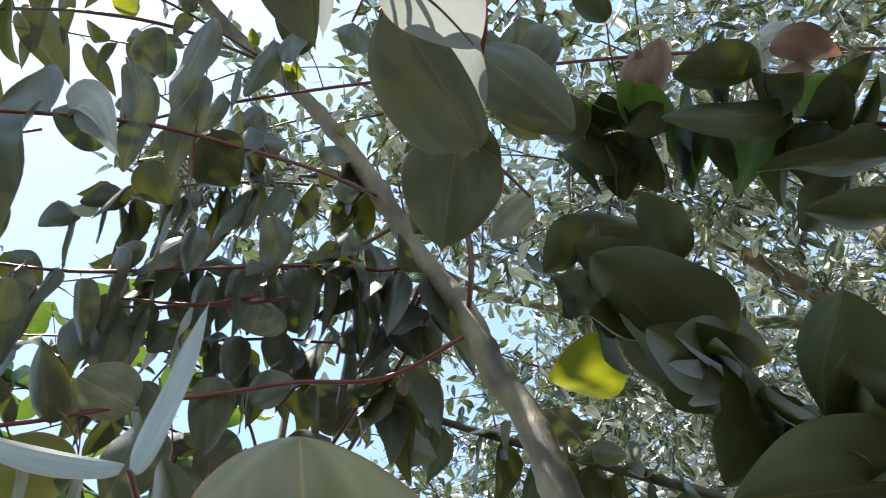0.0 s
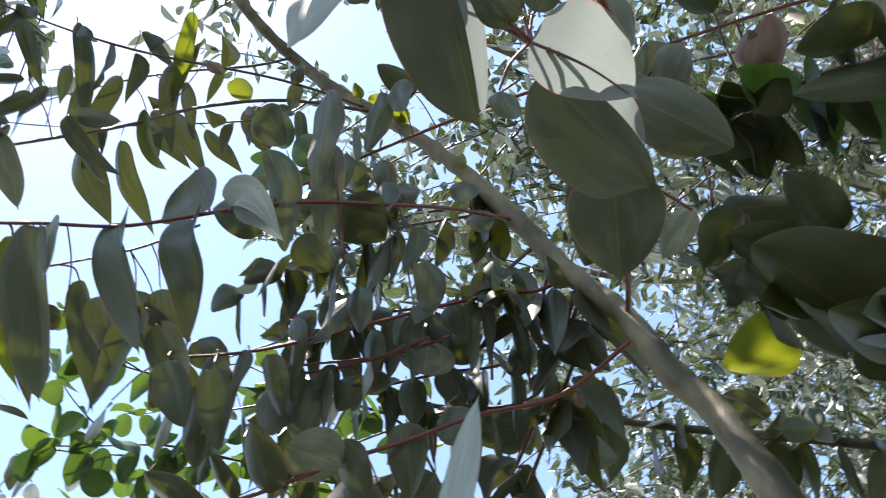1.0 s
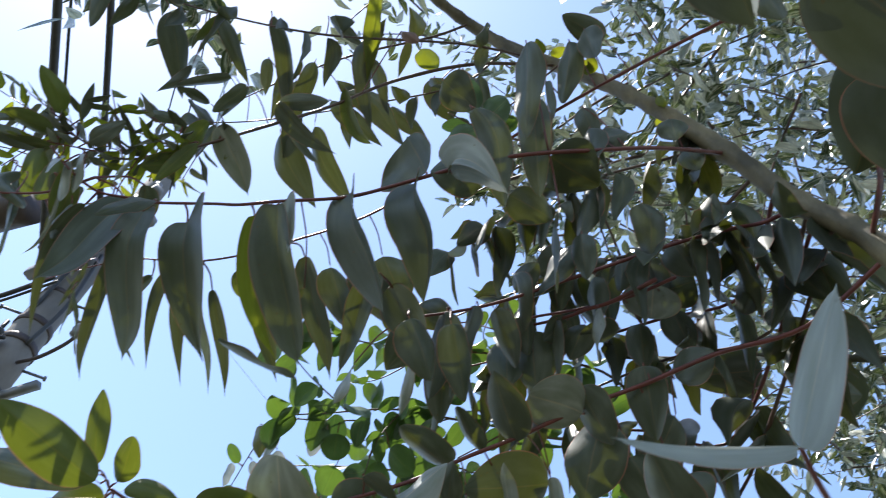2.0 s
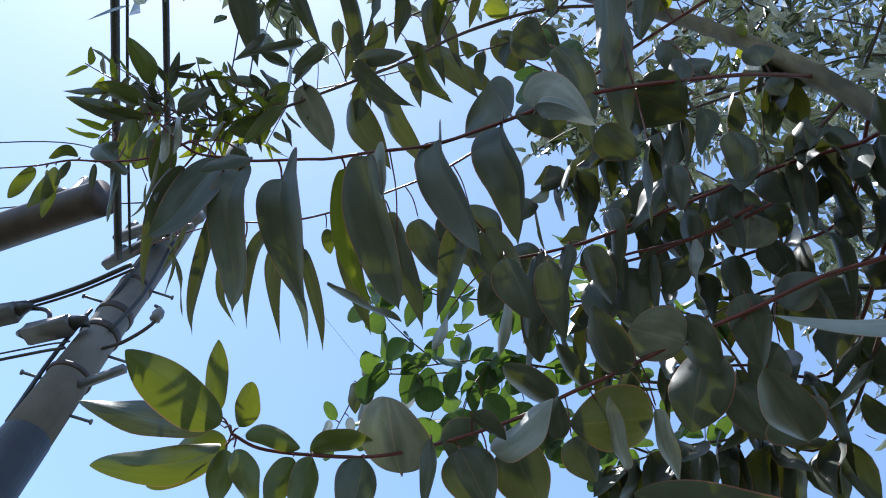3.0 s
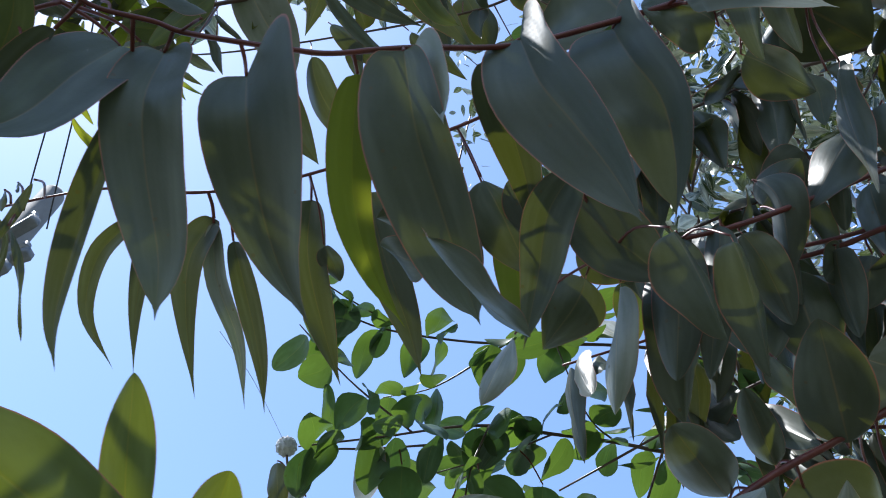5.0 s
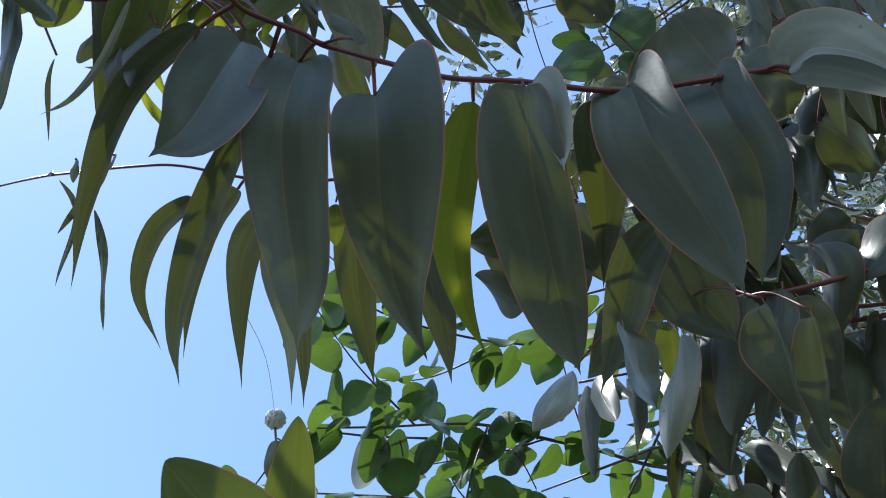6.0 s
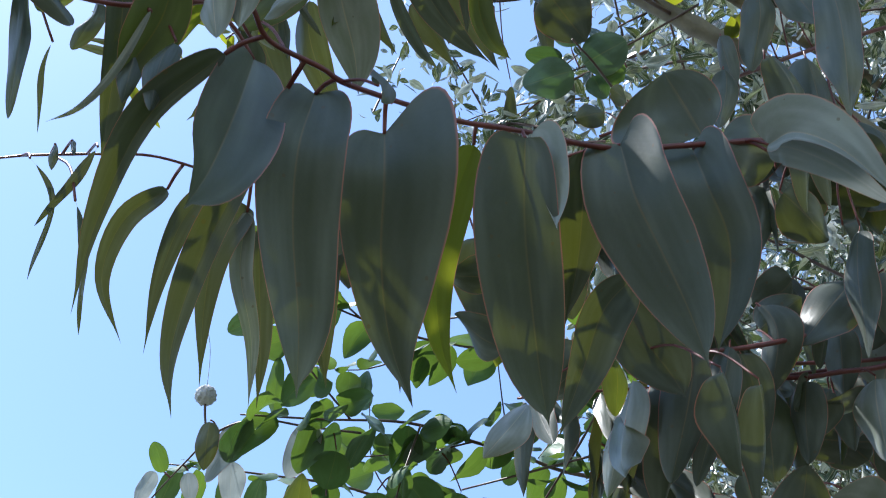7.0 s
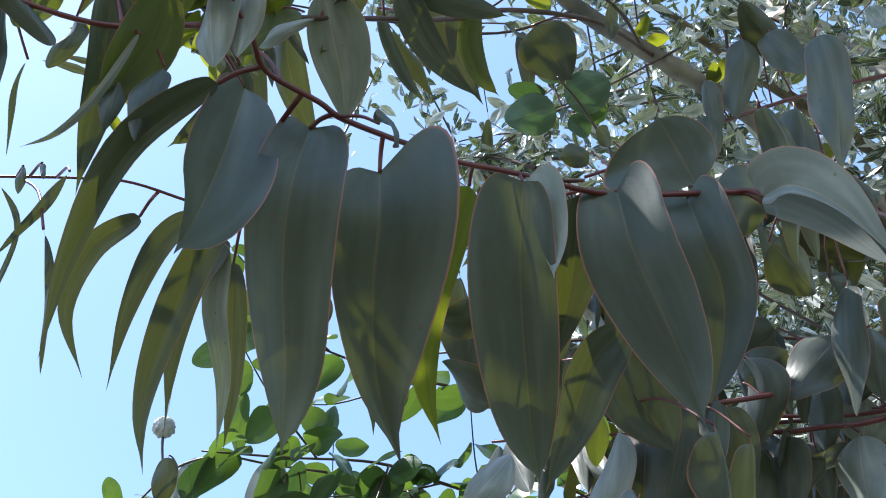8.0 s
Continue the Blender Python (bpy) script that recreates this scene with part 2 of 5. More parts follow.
oval_green = ("leaf", 0.5, 0.8, 0.25, green)
# plain blade with sunlight painted in by the paler grey
bloom = ("leaf", 0.44, 0.9, 0.4, glaucous_sunlit)
jade = ("leaf", 0.46, 0.56, 0.15, jade_green)
disc = ("leaf", 0.46, 0.56, 0.12, green)
plain_mix = [blade, sickle_leaf, sickle_leaf, sickle_leaf, ovate]
fresh_mix = [disc, oval_green, oval_green, jade]
STALK = 0.05
ACROSS = (-1, -0.95, -0.7, -0.36, -0.06, 0, 0.06, 0.36, 0.7, 0.95, 1)
WIDE = len(ACROSS)


def half_width(u, rise, fall):
    if u < STALK:
        return 0.02
    s = (u - STALK) / (1 - STALK)
    top = rise / (rise + fall)
    return max(0.02, (s ** rise) * ((1 - s) ** fall) / (top ** rise * (1 - top) ** fall)) if s < 1 else 0.0


def leaf_sheet(base, tip, width, facing, shape, bulge, bow, rows=12, seed=0, turned=None):
    """Points and uv of one leaf blade: sickle bulge in its plane, bow out of it, folded along the midrib, gently waved."""
    _, rise, fall, fold, _ = shape
    base, tip = Vector(base), Vector(tip)
    axis = tip - base
    length = axis.length
    axis = axis / length
    n = Vector(facing)
    n = (n - axis * n.dot(axis)).normalized()
    s = n.cross(axis)
    rng = random.Random(seed)
    ph, wave, twist = rng.uniform(0, 6.28), rng.uniform(0.012, 0.045), rng.uniform(-0.6, 0.6)
    fold = fold * rng.uniform(0.6, 1.5)
    twist = twist if turned is None else turned
    points, uvs = [], []
    steps = [0.0, STALK] + [STALK + (1 - STALK) * (0.5 - 0.5 * math.cos(math.pi * (0.06 + 0.94 * k / rows))) for k in range(rows + 1)]
    for u in steps:
        arc = 4 * u * (1 - u)
        sickle = 6.75 * u * (1 - u) ** 2
        c = base + axis * (length * u) + s * (length * bulge * (0.75 * sickle + 0.25 * arc)) + n * (length * bow * (0.5 * arc + 0.6 * sickle))
        h = half_width(u, rise, fall) * width / 2
        turn = twist * (u - 0.4)
        sx, nx = s * math.cos(turn) + n * math.sin(turn), n * math.cos(turn) - s * math.sin(turn)
        for v in ACROSS:
            lift = fold * h * abs(v) ** 1.7 + wave * length * abs(v) * math.sin(ph + u * 9 + v) * (h / width * 2)
            points.append(c + sx * (h * v) - nx * lift)
            uvs.append((u, 0.5 + v / 2 if u > STALK else 0.0))
    return points, uvs, len(steps)


HUNG = []


def leaf_mesh(points, faces, uvs, mat, parent):
    me = bpy.data.meshes.new("leaf")
    me.from_pydata([tuple(p) for p in points], [], faces)
    layer = me.uv_layers.new(name="UVMap")
    layer.data.foreach_set("uv", [c for f in faces for i in f for c in uvs[i]])
    me.polygons.foreach_set("use_smooth", [True] * len(faces))
    me.materials.append(mat)
    ob = new("leaf", me)
    ob.parent = parent
    return ob


def leaf(branch, base, tip, width, facing, shape=blade, bulge=0.0, bow=0.04, mat=None, rows=20, twist=None):
    """One leaf hung on a branch."""
    seed = int(abs(base[0] * 7919 + base[1] * 104729 + base[2] * 1299709 + tip[0] * 15485863) * 10) % 1000003
    points, uvs, count = leaf_sheet(base, tip, width, facing, shape, bulge, bow, rows, seed, twist)
    faces = [(WIDE * i + k, WIDE * i + k + 1, WIDE * (i + 1) + k + 1, WIDE * (i + 1) + k) for i in range(count - 1) for k in range(WIDE - 1)]
    HUNG.append((branch, Vector(base), 0.0008))
    return leaf_mesh(points, faces, uvs, mat or shape[4], branch)


def spread(branch, spine, left, right, facing, shape=blade, folds=(0.3, 0.3), lobes=(0.0, 0.0), twist=0.0, mat=None, rows=24):
    """A large leaf along a curved midrib: halves of their own width, folded back by their own angle, with drooping lobes at the base."""
    _, rise, fall, _, own = shape
    run = curve_points(spine, 12)
    n0 = Vector(facing)
    rng = random.Random(int(abs(spine[0][0] * 7919 + spine[-1][2] * 104729) * 1000))
    ph, wave = rng.uniform(0, 6.28), rng.uniform(0.02, 0.05)
    points, uvs = [], []
    steps = [0.0, 0.012] + [0.012 + 0.988 * (0.5 - 0.5 * math.cos(math.pi * (0.05 + 0.95 * k / rows))) for k in range(rows + 1)]
    for u in steps:
        k = u * (len(run) - 1)
        i = min(int(k), len(run) - 2)
        c = run[i].lerp(run[i + 1], k - i)
        d = (run[min(i + 2, len(run) - 1)] - run[max(i - 1, 0)]).normalized()
        n = (n0 - d * n0.dot(d)).normalized()
        s = n.cross(d)
        turn = twist * (u - 0.4)
        s, n = s * math.cos(turn) + n * math.sin(turn), n * math.cos(turn) - s * math.sin(turn)
        w = max(half_width(STALK + (1 - STALK) * min(u / 0.95, 1.0), rise, fall), 0.05 * (1 - u) / 0.05 if u > 0.9 else 0.015)
        for v in ACROSS:
            h = w * (right if v > 0 else left)
            a = folds[1 if v > 0 else 0]
            out, back = h * abs(v), h * abs(v) ** 1.15
            ripple = wave * h * abs(v) ** 2 * math.sin(ph + u * 11 + 2 * v)
            lobe = lobes[1 if v > 0 else 0] * h * abs(v) ** 1.4 * max(0.0, 1 - 2.2 * u)
            points.append(c + s * math.copysign(out * math.cos(a), v) - n * (back * math.sin(a) + ripple) - d * lobe)
            uvs.append((u, 0.5 + v / 2))
    count = len(steps)
    faces = [(WIDE * i + k, WIDE * i + k + 1, WIDE * (i + 1) + k + 1, WIDE * (i + 1) + k) for i in range(count - 1) for k in range(WIDE - 1)]
    HUNG.append((branch, Vector(spine[0]), 0.0011))
    return leaf_mesh(points, faces, uvs, mat or own, branch)


RUNS = {}


def stem(tree, points, r0, r1, mat, name="branch"):
    thick_wood = r0 > 0.01
    run = curve_points(points, 16 if thick_wood else 6)
    ob = part(name, tube(bmesh.new(), run, r0, r1, 18 if thick_wood else 8, 0.2 if thick_wood else 0.12), mat, tree)
    RUNS[ob.name] = run
    return ob


def petioles():
    """A thin red stalk from each leaf's base to the nearest stem of its tree."""
    for branch, base, r in HUNG:
        near = min((p for name, run in RUNS.items() if bpy.data.objects[name].parent == branch.parent for p in run), key=lambda p: (p - base).length_squared)
        gap = (base - near).length
        if 0.003 < gap < 0.16:
            mid = near.lerp(base, 0.55) + Vector((0, 0, 0.18 * gap))
            part("petiole", tube(bmesh.new(), curve_points([near, mid, base], 4), r * 1.25, r, 6), red, branch)
    HUNG.clear()


def leafy(branch, start, end, pairs, length, width, shape, seed, droop=0.75, mat=None, spread=0.5, hang=False):
    """Opposite pairs of leaves along a stretch (0 to 1) of a branch."""
    rng = random.Random(seed)
    run = RUNS[branch.name]
    for i in range(pairs):
        f = start + (end - start) * (i + rng.uniform(-0.3, 0.3)) / max(pairs - 1, 1)
        k = min(max(int(f * (len(run) - 1)), 0), len(run) - 2)
        d = (run[k + 1] - run[k]).normalized()
        side = d.cross(Vector((0, 0, 1))).normalized()
        for sgn in (-1, 1):
            out = (side * sgn * rng.uniform(0.4, 1.5 if hang else 1) + d * rng.uniform(-0.1, spread) + Vector((0, 0, -droop * rng.uniform(0.5, 1.4)))).normalized()
            size = length * rng.uniform(0.7, 1.25)
            form = rng.choice(shape) if isinstance(shape, list) else shape
            n = out.cross(d).normalized() * sgn + Vector((rng.uniform(-1, 1), rng.uniform(-1, 1), rng.uniform(-0.4, 1))) * 0.8
            if hang:
                a = rng.uniform(0, 2 * math.pi)
                n = Vector((math.cos(a), math.sin(a), rng.uniform(-0.25, 0.35)))
            root = run[k].lerp(run[k + 1], rng.random() if hang else 0.0)
            leaf(branch, root, root + out * size, width * rng.uniform(0.75, 1.2), n, form, rng.uniform(-0.14, 0.14), rng.uniform(-0.03, 0.09), mat, rows=9, twist=rng.uniform(-1.3, 1.3))


# ---- ground ----
bm = bmesh.new()
bmesh.ops.create_grid(bm, x_segments=60, y_segments=60, size=600)
for v in bm.verts:
    v.co.x, v.co.y = (math.copysign(abs(c / 600) ** 2.2 * 600, c) for c in (v.co.x, v.co.y))
    v.co.z = 0.06 * noise.noise(v.co * 0.35)
ground = part("ground", bm, grass_floor, None, "dry patchy grass on bare soil", "structure")

# ---- the young gum tree ----
euc = thing("eucalyptus_tree", "young eucalyptus with red twigs and hanging grey-green leaves", "tree", (1.15, 0.45, 0))
trunk = stem(euc, [(1.150, 0.450, -0.050), (1.080, 0.400, 0.500), (0.930, 0.320, 1.100), (0.720, 0.250, 1.650), (0.610, 0.225, 1.950), (0.575, 0.228, 2.092), (0.572, 0.241, 2.196), (0.555, 0.254, 2.262), (0.536, 0.266, 2.379), (0.493, 0.281, 2.467), (0.443, 0.282, 2.565), (0.376, 0.290, 2.691), (0.302, 0.305, 2.807), (0.152, 0.340, 3.006), (-0.001, 0.300, 3.099), (-0.120, 0.240, 3.230), (-0.280, 0.160, 3.420)], 0.0175, 0.0090, bark, "trunk")


def grow(points):
    """The points of a branch, begun on the trunk at its nearest place."""
    return [min(RUNS[trunk.name], key=lambda p: (p - Vector(points[1])).length_squared)] + points[1:]


b = stem(euc, grow([(0.443, 0.282, 2.566), (0.345, 0.277, 2.512), (0.263, 0.283, 2.470), (0.190, 0.296, 2.444), (0.130, 0.314, 2.421), (0.068, 0.344, 2.404), (0.012, 0.368, 2.386), (-0.055, 0.382, 2.368), (-0.095, 0.394, 2.362), (-0.120, 0.396, 2.355), (-0.170, 0.393, 2.326), (-0.188, 0.389, 2.318), (-0.217, 0.386, 2.309), (-0.232, 0.372, 2.299), (-0.252, 0.359, 2.303), (-0.265, 0.345, 2.305)]), .0026, .0010, red)
spread(b, [(-0.1823, 0.4067, 2.3267), (-0.1824, 0.4228, 2.2908), (-0.1719, 0.4460, 2.2613), (-0.1540, 0.4715, 2.2239), (-0.1463, 0.4860, 2.1920)], 0.0206, 0.0253, (-0.000, -0.494, -0.869), blade, (-0.25, -0.55), (0.3, 0.5), -0.4)
spread(b, [(-0.1382, 0.4098, 2.3300), (-0.1318, 0.4236, 2.3018), (-0.1190, 0.4504, 2.2782), (-0.1006, 0.4759, 2.2496), (-0.0792, 0.4906, 2.2204)], 0.0254, 0.0443, (-0.110, -0.483, -0.869), lance, (-0.2, -0.75), (0.15, 0.9), -0.3)
spread(b, [(-0.0781, 0.4024, 2.3617), (-0.0725, 0.4400, 2.3441), (-0.0624, 0.4748, 2.3244), (-0.0437, 0.5034, 2.3044), (-0.0206, 0.5234, 2.2859)], 0.0160, 0.0127, (-0.201, -0.455, -0.867), lit_lance, (-0.2, -0.3), (0, 0), -0.4)
spread(b, [(-0.0551, 0.3816, 2.3585), (-0.0411, 0.4131, 2.3205), (-0.0209, 0.4430, 2.2911), (-0.0027, 0.4685, 2.2615), (0.0090, 0.4832, 2.2375)], 0.0320, 0.0210, (-0.263, -0.421, -0.868), blade, (-0.2, -0.45), (0.45, 0.2), -0.3)
spread(b, [(-0.0492, 0.3805, 2.3677), (-0.0422, 0.3902, 2.3474), (-0.0340, 0.3973, 2.3264), (-0.0283, 0.4031, 2.3062)], 0.0057, 0.0205, (0.040, -0.475, -0.879), bloom, (-0.2, -0.9), (0.1, 0.8), 0.0)
spread(b, [(0.0154, 0.3627, 2.3859), (0.0262, 0.3768, 2.3476), (0.0461, 0.3886, 2.3178), (0.0656, 0.4011, 2.2863), (0.0792, 0.4138, 2.2548)], 0.0326, 0.0329, (-0.374, -0.320, -0.871), blade, (-0.15, -0.85), (0.4, 0.9), 0.0)
spread(b, [(0.0781, 0.3460, 2.4108), (0.0835, 0.3542, 2.3767), (0.1016, 0.3687, 2.3476), (0.1120, 0.3940, 2.3206), (0.1153, 0.4219, 2.2941)], 0.0376, 0.0267, (-0.424, -0.289, -0.858), blade, (-0.2, -0.8), (0.2, 0.9), 0.3)
spread(b, [(0.0004, 0.3808, 2.3915), (0.0206, 0.4104, 2.3816), (0.0470, 0.4511, 2.3780), (0.0716, 0.4985, 2.3745)], 0.0180, 0.0196, (-0.313, -0.369, -0.875), lance, (-0.3, -0.5), (0, 0), 0.0)
spread(b, [(0.0637, 0.4253, 2.3449), (0.0525, 0.4495, 2.3289), (0.0507, 0.4792, 2.3008), (0.0466, 0.5125, 2.2675)], 0.0153, 0.0198, (-0.372, -0.453, -0.810), ovate, (-0.3, -0.4), (0, 0), 0.0)
spread(b, [(0.0763, 0.4464, 2.3522), (0.0956, 0.4556, 2.3325), (0.1145, 0.4597, 2.3134), (0.1285, 0.4643, 2.2970)], 0.0242, 0.0249, (-0.431, -0.409, -0.804), ovate, (-0.2, -0.3), (0, 0), 0.0)
spread(b, [(0.1098, 0.3127, 2.3934), (0.1144, 0.2954, 2.3865), (0.1345, 0.2857, 2.3634), (0.1661, 0.2871, 2.3237)], 0.0120, 0.0269, (-0.485, -0.145, -0.862), bloom, (-1.15, 0.3), (0.6, 0.4), 0.0)
# extra pale leaf standing in for the sunlit lower half of the last one
spread(b, [(0.1135, 0.3167, 2.3949), (0.1190, 0.3058, 2.3864), (0.1391, 0.2961, 2.3633), (0.1698, 0.2911, 2.3252)], 0.013, 0.012, (-0.485, -0.145, -0.862), blade, folds=(0.1, 0.1), mat=sunlit_grey)
spread(b, [(-0.2139, 0.4195, 2.3609), (-0.2172, 0.4181, 2.2950), (-0.2212, 0.4222, 2.2400), (-0.2282, 0.4181, 2.1939)], 0.0211, 0.0246, (0.118, -0.427, -0.896), ovate, (-0.2, -0.45), (0.3, 0.3), 0.0)
spread(b, [(-0.2326, 0.4021, 2.3072), (-0.2515, 0.4384, 2.2836), (-0.2524, 0.4773, 2.2502), (-0.2458, 0.5062, 2.2161)], 0.0115, 0.0054, (0.156, -0.500, -0.852), lance, (-0.3, -0.7), (0, 0), 0.0)
spread(b, [(-0.2156, 0.4308, 2.4174), (-0.2133, 0.4559, 2.4068), (-0.2284, 0.4885, 2.3926)], 0.0095, 0.0161, (0.102, -0.402, -0.910), ovate, (0.35, 0.35), (0, 0), 0.0)
spread(b, [(-0.1966, 0.4392, 2.3078), (-0.2008, 0.4787, 2.2756), (-0.2007, 0.5031, 2.2468), (-0.1971, 0.5185, 2.2209), (-0.1882, 0.5275, 2.1975)], 0.0110, 0.0073, (0.059, -0.559, -0.827), lance, (-0.25, -0.7), (0, 0), -0.3)
spread(b, [(-0.0414, 0.5469, 2.5284), (-0.0166, 0.5910, 2.4957), (0.0129, 0.6306, 2.4594), (0.0301, 0.6569, 2.4282)], 0.0195, 0.0212, (-0.196, -0.517, -0.833), lance, (-0.3, -0.5), (0, 0), -0.5)
spread(b, [(0.0873, 0.3373, 2.4266), (0.0738, 0.3303, 2.4500), (0.0565, 0.3225, 2.4746)], 0.0252, 0.0592, (-0.343, -0.177, -0.922), broad, (-0.3, -0.2), (0, 0), 0.0)
spread(b, [(-0.2912, 0.4093, 2.3644), (-0.2798, 0.4334, 2.3475), (-0.2697, 0.4634, 2.3249), (-0.2607, 0.4860, 2.3030)], 0.0086, 0.0134, (0.209, -0.425, -0.881), lance, (-0.3, -0.5), (0, 0), 0.0)
spread(b, [(-0.2679, 0.3910, 2.3502), (-0.2645, 0.4124, 2.3384), (-0.2667, 0.4302, 2.3270), (-0.2711, 0.4440, 2.3164)], 0.0167, 0.0136, (0.201, -0.377, -0.904), young, (-0.3, -0.5), (0, 0), 0.0)
spread(b, [(-0.2703, 0.4105, 2.3321), (-0.2735, 0.4401, 2.3147), (-0.2803, 0.4583, 2.3008), (-0.2906, 0.4679, 2.2906)], 0.0018, 0.0027, (0.225, -0.427, -0.876), bloom, (0.35, 0.35), (0, 0), 0.0)
leaf(b, (0.059, 0.539, 2.329), (0.047, 0.586, 2.309), 0.031, (-0.948, -0.298, -0.112), bloom, 0.06, 0.04, twist=-1.2)
leaf(b, (0.119, 0.490, 2.339), (0.119, 0.548, 2.272), 0.032, (-0.991, -0.102, -0.081), bloom, 0.05, 0.04, twist=-1.2)
leaf(b, (0.142, 0.456, 2.343), (0.163, 0.542, 2.268), 0.046, (-0.265, -0.598, -0.756), blade, 0.02, 0.05, twist=-1.2)
leaf(b, (-0.019, 0.471, 2.280), (-0.045, 0.485, 2.309), 0.027, (-0.739, 0.028, -0.674), ovate, 0.1, 0.04, twist=-1.2)
leaf(b, (-0.013, 0.473, 2.354), (-0.047, 0.486, 2.348), 0.028, (0.050, -0.310, -0.949), ovate, 0, 0.03, twist=-1.2)
leaf(b, (0.070, 0.536, 2.472), (0.114, 0.620, 2.468), 0.036, (0.012, -0.051, -0.999), lit, 0.05, 0.03)
leaf(b, (0.034, 0.484, 2.459), (0.080, 0.532, 2.407), 0.051, (-0.008, -0.735, -0.678), ovate, 0, 0.04, twist=1.2)
leaf(b, (0.059, 0.474, 2.461), (0.102, 0.511, 2.414), 0.051, (-0.090, -0.737, -0.670), ovate, 0, 0.04, twist=1.2)
leaf(b, (0.122, 0.522, 2.406), (0.095, 0.568, 2.364), 0.054, (0.192, -0.605, -0.773), ovate, 0.05, 0.04, twist=-1.2)
leaf(b, (0.148, 0.520, 2.404), (0.161, 0.548, 2.366), 0.023, (-0.172, -0.763, -0.623), young, 0.05, 0.04)
leaf(b, (0.001, 0.496, 2.446), (0.039, 0.545, 2.394), 0.041, (0.074, -0.754, -0.653), blade, 0, 0.04, twist=1.2)
leaf(b, (0.112, 0.510, 2.425), (0.164, 0.512, 2.406), 0.041, (-0.214, -0.697, -0.684), ovate, 0, 0.04, twist=1.2)
leaf(b, (-0.162, 0.378, 2.305), (-0.182, 0.349, 2.213), 0.017, (0.321, -0.923, 0.214), ovate, 0, 0.05, twist=-1.2)
leaf(b, (-0.051, 0.390, 2.140), (0.016, 0.450, 2.180), 0.017, (-0.264, 0.721, -0.641), blade, 0, 0.04, twist=-1.2)
leaf(b, (0.163, 0.205, 2.553), (0.182, 0.273, 2.433), 0.036, (-0.639, -0.621, -0.455), blade, 0.03, 0.03, twist=-1.2)
leaf(b, (-0.255, 0.364, 2.315), (-0.241, 0.383, 2.273), 0.021, (-0.822, -0.359, -0.443), bloom, 0, 0.05, twist=-1.2)
leaf(b, (-0.247, 0.359, 2.326), (-0.234, 0.378, 2.284), 0.018, (-0.784, -0.425, -0.452), bloom, 0.1, 0.05, twist=-1.2)
leaf(b, (-0.221, 0.392, 2.344), (-0.205, 0.365, 2.351), 0.009, (-0.671, -0.517, -0.532), bloom, 0.1, 0.02, twist=1.2)
leaf(b, (-0.254, 0.415, 2.324), (-0.252, 0.431, 2.277), 0.014, (-0.269, -0.906, -0.326), blade, -0.06, 0.04, twist=-1.2)
leaf(b, (-0.273, 0.424, 2.353), (-0.264, 0.446, 2.300), 0.014, (-0.380, -0.832, -0.405), blade, 0.02, 0.04, twist=-1.2)
leaf(b, (-0.273, 0.373, 2.319), (-0.249, 0.350, 2.295), 0.020, (-0.782, -0.584, -0.220), pale, -0.1, 0.04)
leaf(b, (-0.328, 0.425, 2.379), (-0.298, 0.428, 2.314), 0.021, (0.084, -0.996, -0.007), blade, -0.35, 0.06, twist=1.2)
leaf(b, (-0.345, 0.431, 2.384), (-0.303, 0.463, 2.273), 0.010, (0.165, -0.963, -0.214), blade, 0.04, 0.03, twist=1.2)

bk = stem(euc, [(0.077, 0.410, 2.516), (0.022, 0.455, 2.499), (-0.046, 0.493, 2.481), (-0.116, 0.528, 2.465), (-0.174, 0.546, 2.454), (-0.229, 0.553, 2.448), (-0.259, 0.558, 2.433), (-0.296, 0.570, 2.417), (-0.313, 0.576, 2.408), (-0.340, 0.591, 2.398)], .0016, .0006, red)
spread(bk, [(-0.2143, 0.5771, 2.4516), (-0.2324, 0.6017, 2.4293), (-0.2292, 0.6332, 2.3989), (-0.2006, 0.6563, 2.3705)], 0.0087, 0.0094, (0.073, -0.584, -0.808), lance, (-0.3, -0.5), (0, 0), -0.5)
spread(bk, [(-0.1865, 0.5586, 2.4533), (-0.1971, 0.5805, 2.4293), (-0.1956, 0.6161, 2.3978), (-0.1851, 0.6528, 2.3636)], 0.0096, 0.0095, (0.042, -0.576, -0.816), lance, (-0.3, -0.5), (0, 0), -0.5)
spread(bk, [(-0.1571, 0.5650, 2.4559), (-0.1673, 0.5883, 2.4289), (-0.1600, 0.6188, 2.3987), (-0.1401, 0.6608, 2.3584)], 0.0144, 0.0136, (-0.012, -0.585, -0.811), lance, (-0.3, -0.5), (0, 0), -0.5)
spread(bk, [(-0.1566, 0.5671, 2.4517), (-0.1448, 0.5981, 2.4226), (-0.1186, 0.6270, 2.3877), (-0.1040, 0.6560, 2.3502)], 0.0087, 0.0119, (-0.039, -0.587, -0.808), silver_lance, (-0.3, -0.8), (0, 0), 0.0)
spread(bk, [(-0.1405, 0.5835, 2.4603), (-0.1190, 0.6203, 2.4324), (-0.1013, 0.6510, 2.4040), (-0.0895, 0.6774, 2.3750)], 0.0097, 0.0117, (-0.058, -0.593, -0.803), lance, (-0.3, -0.5), (0, 0), -0.5)
spread(bk, [(-0.0880, 0.5537, 2.5026), (-0.0807, 0.5942, 2.4754), (-0.0558, 0.6394, 2.4416), (-0.0351, 0.6682, 2.4135)], 0.0191, 0.0186, (-0.127, -0.544, -0.829), lance, (-0.3, -0.5), (0, 0), -0.5)
leaf(bk, (-0.114, 0.549, 2.466), (-0.103, 0.577, 2.450), 0.017, (0.160, -0.534, -0.830), young, 0, 0.03)
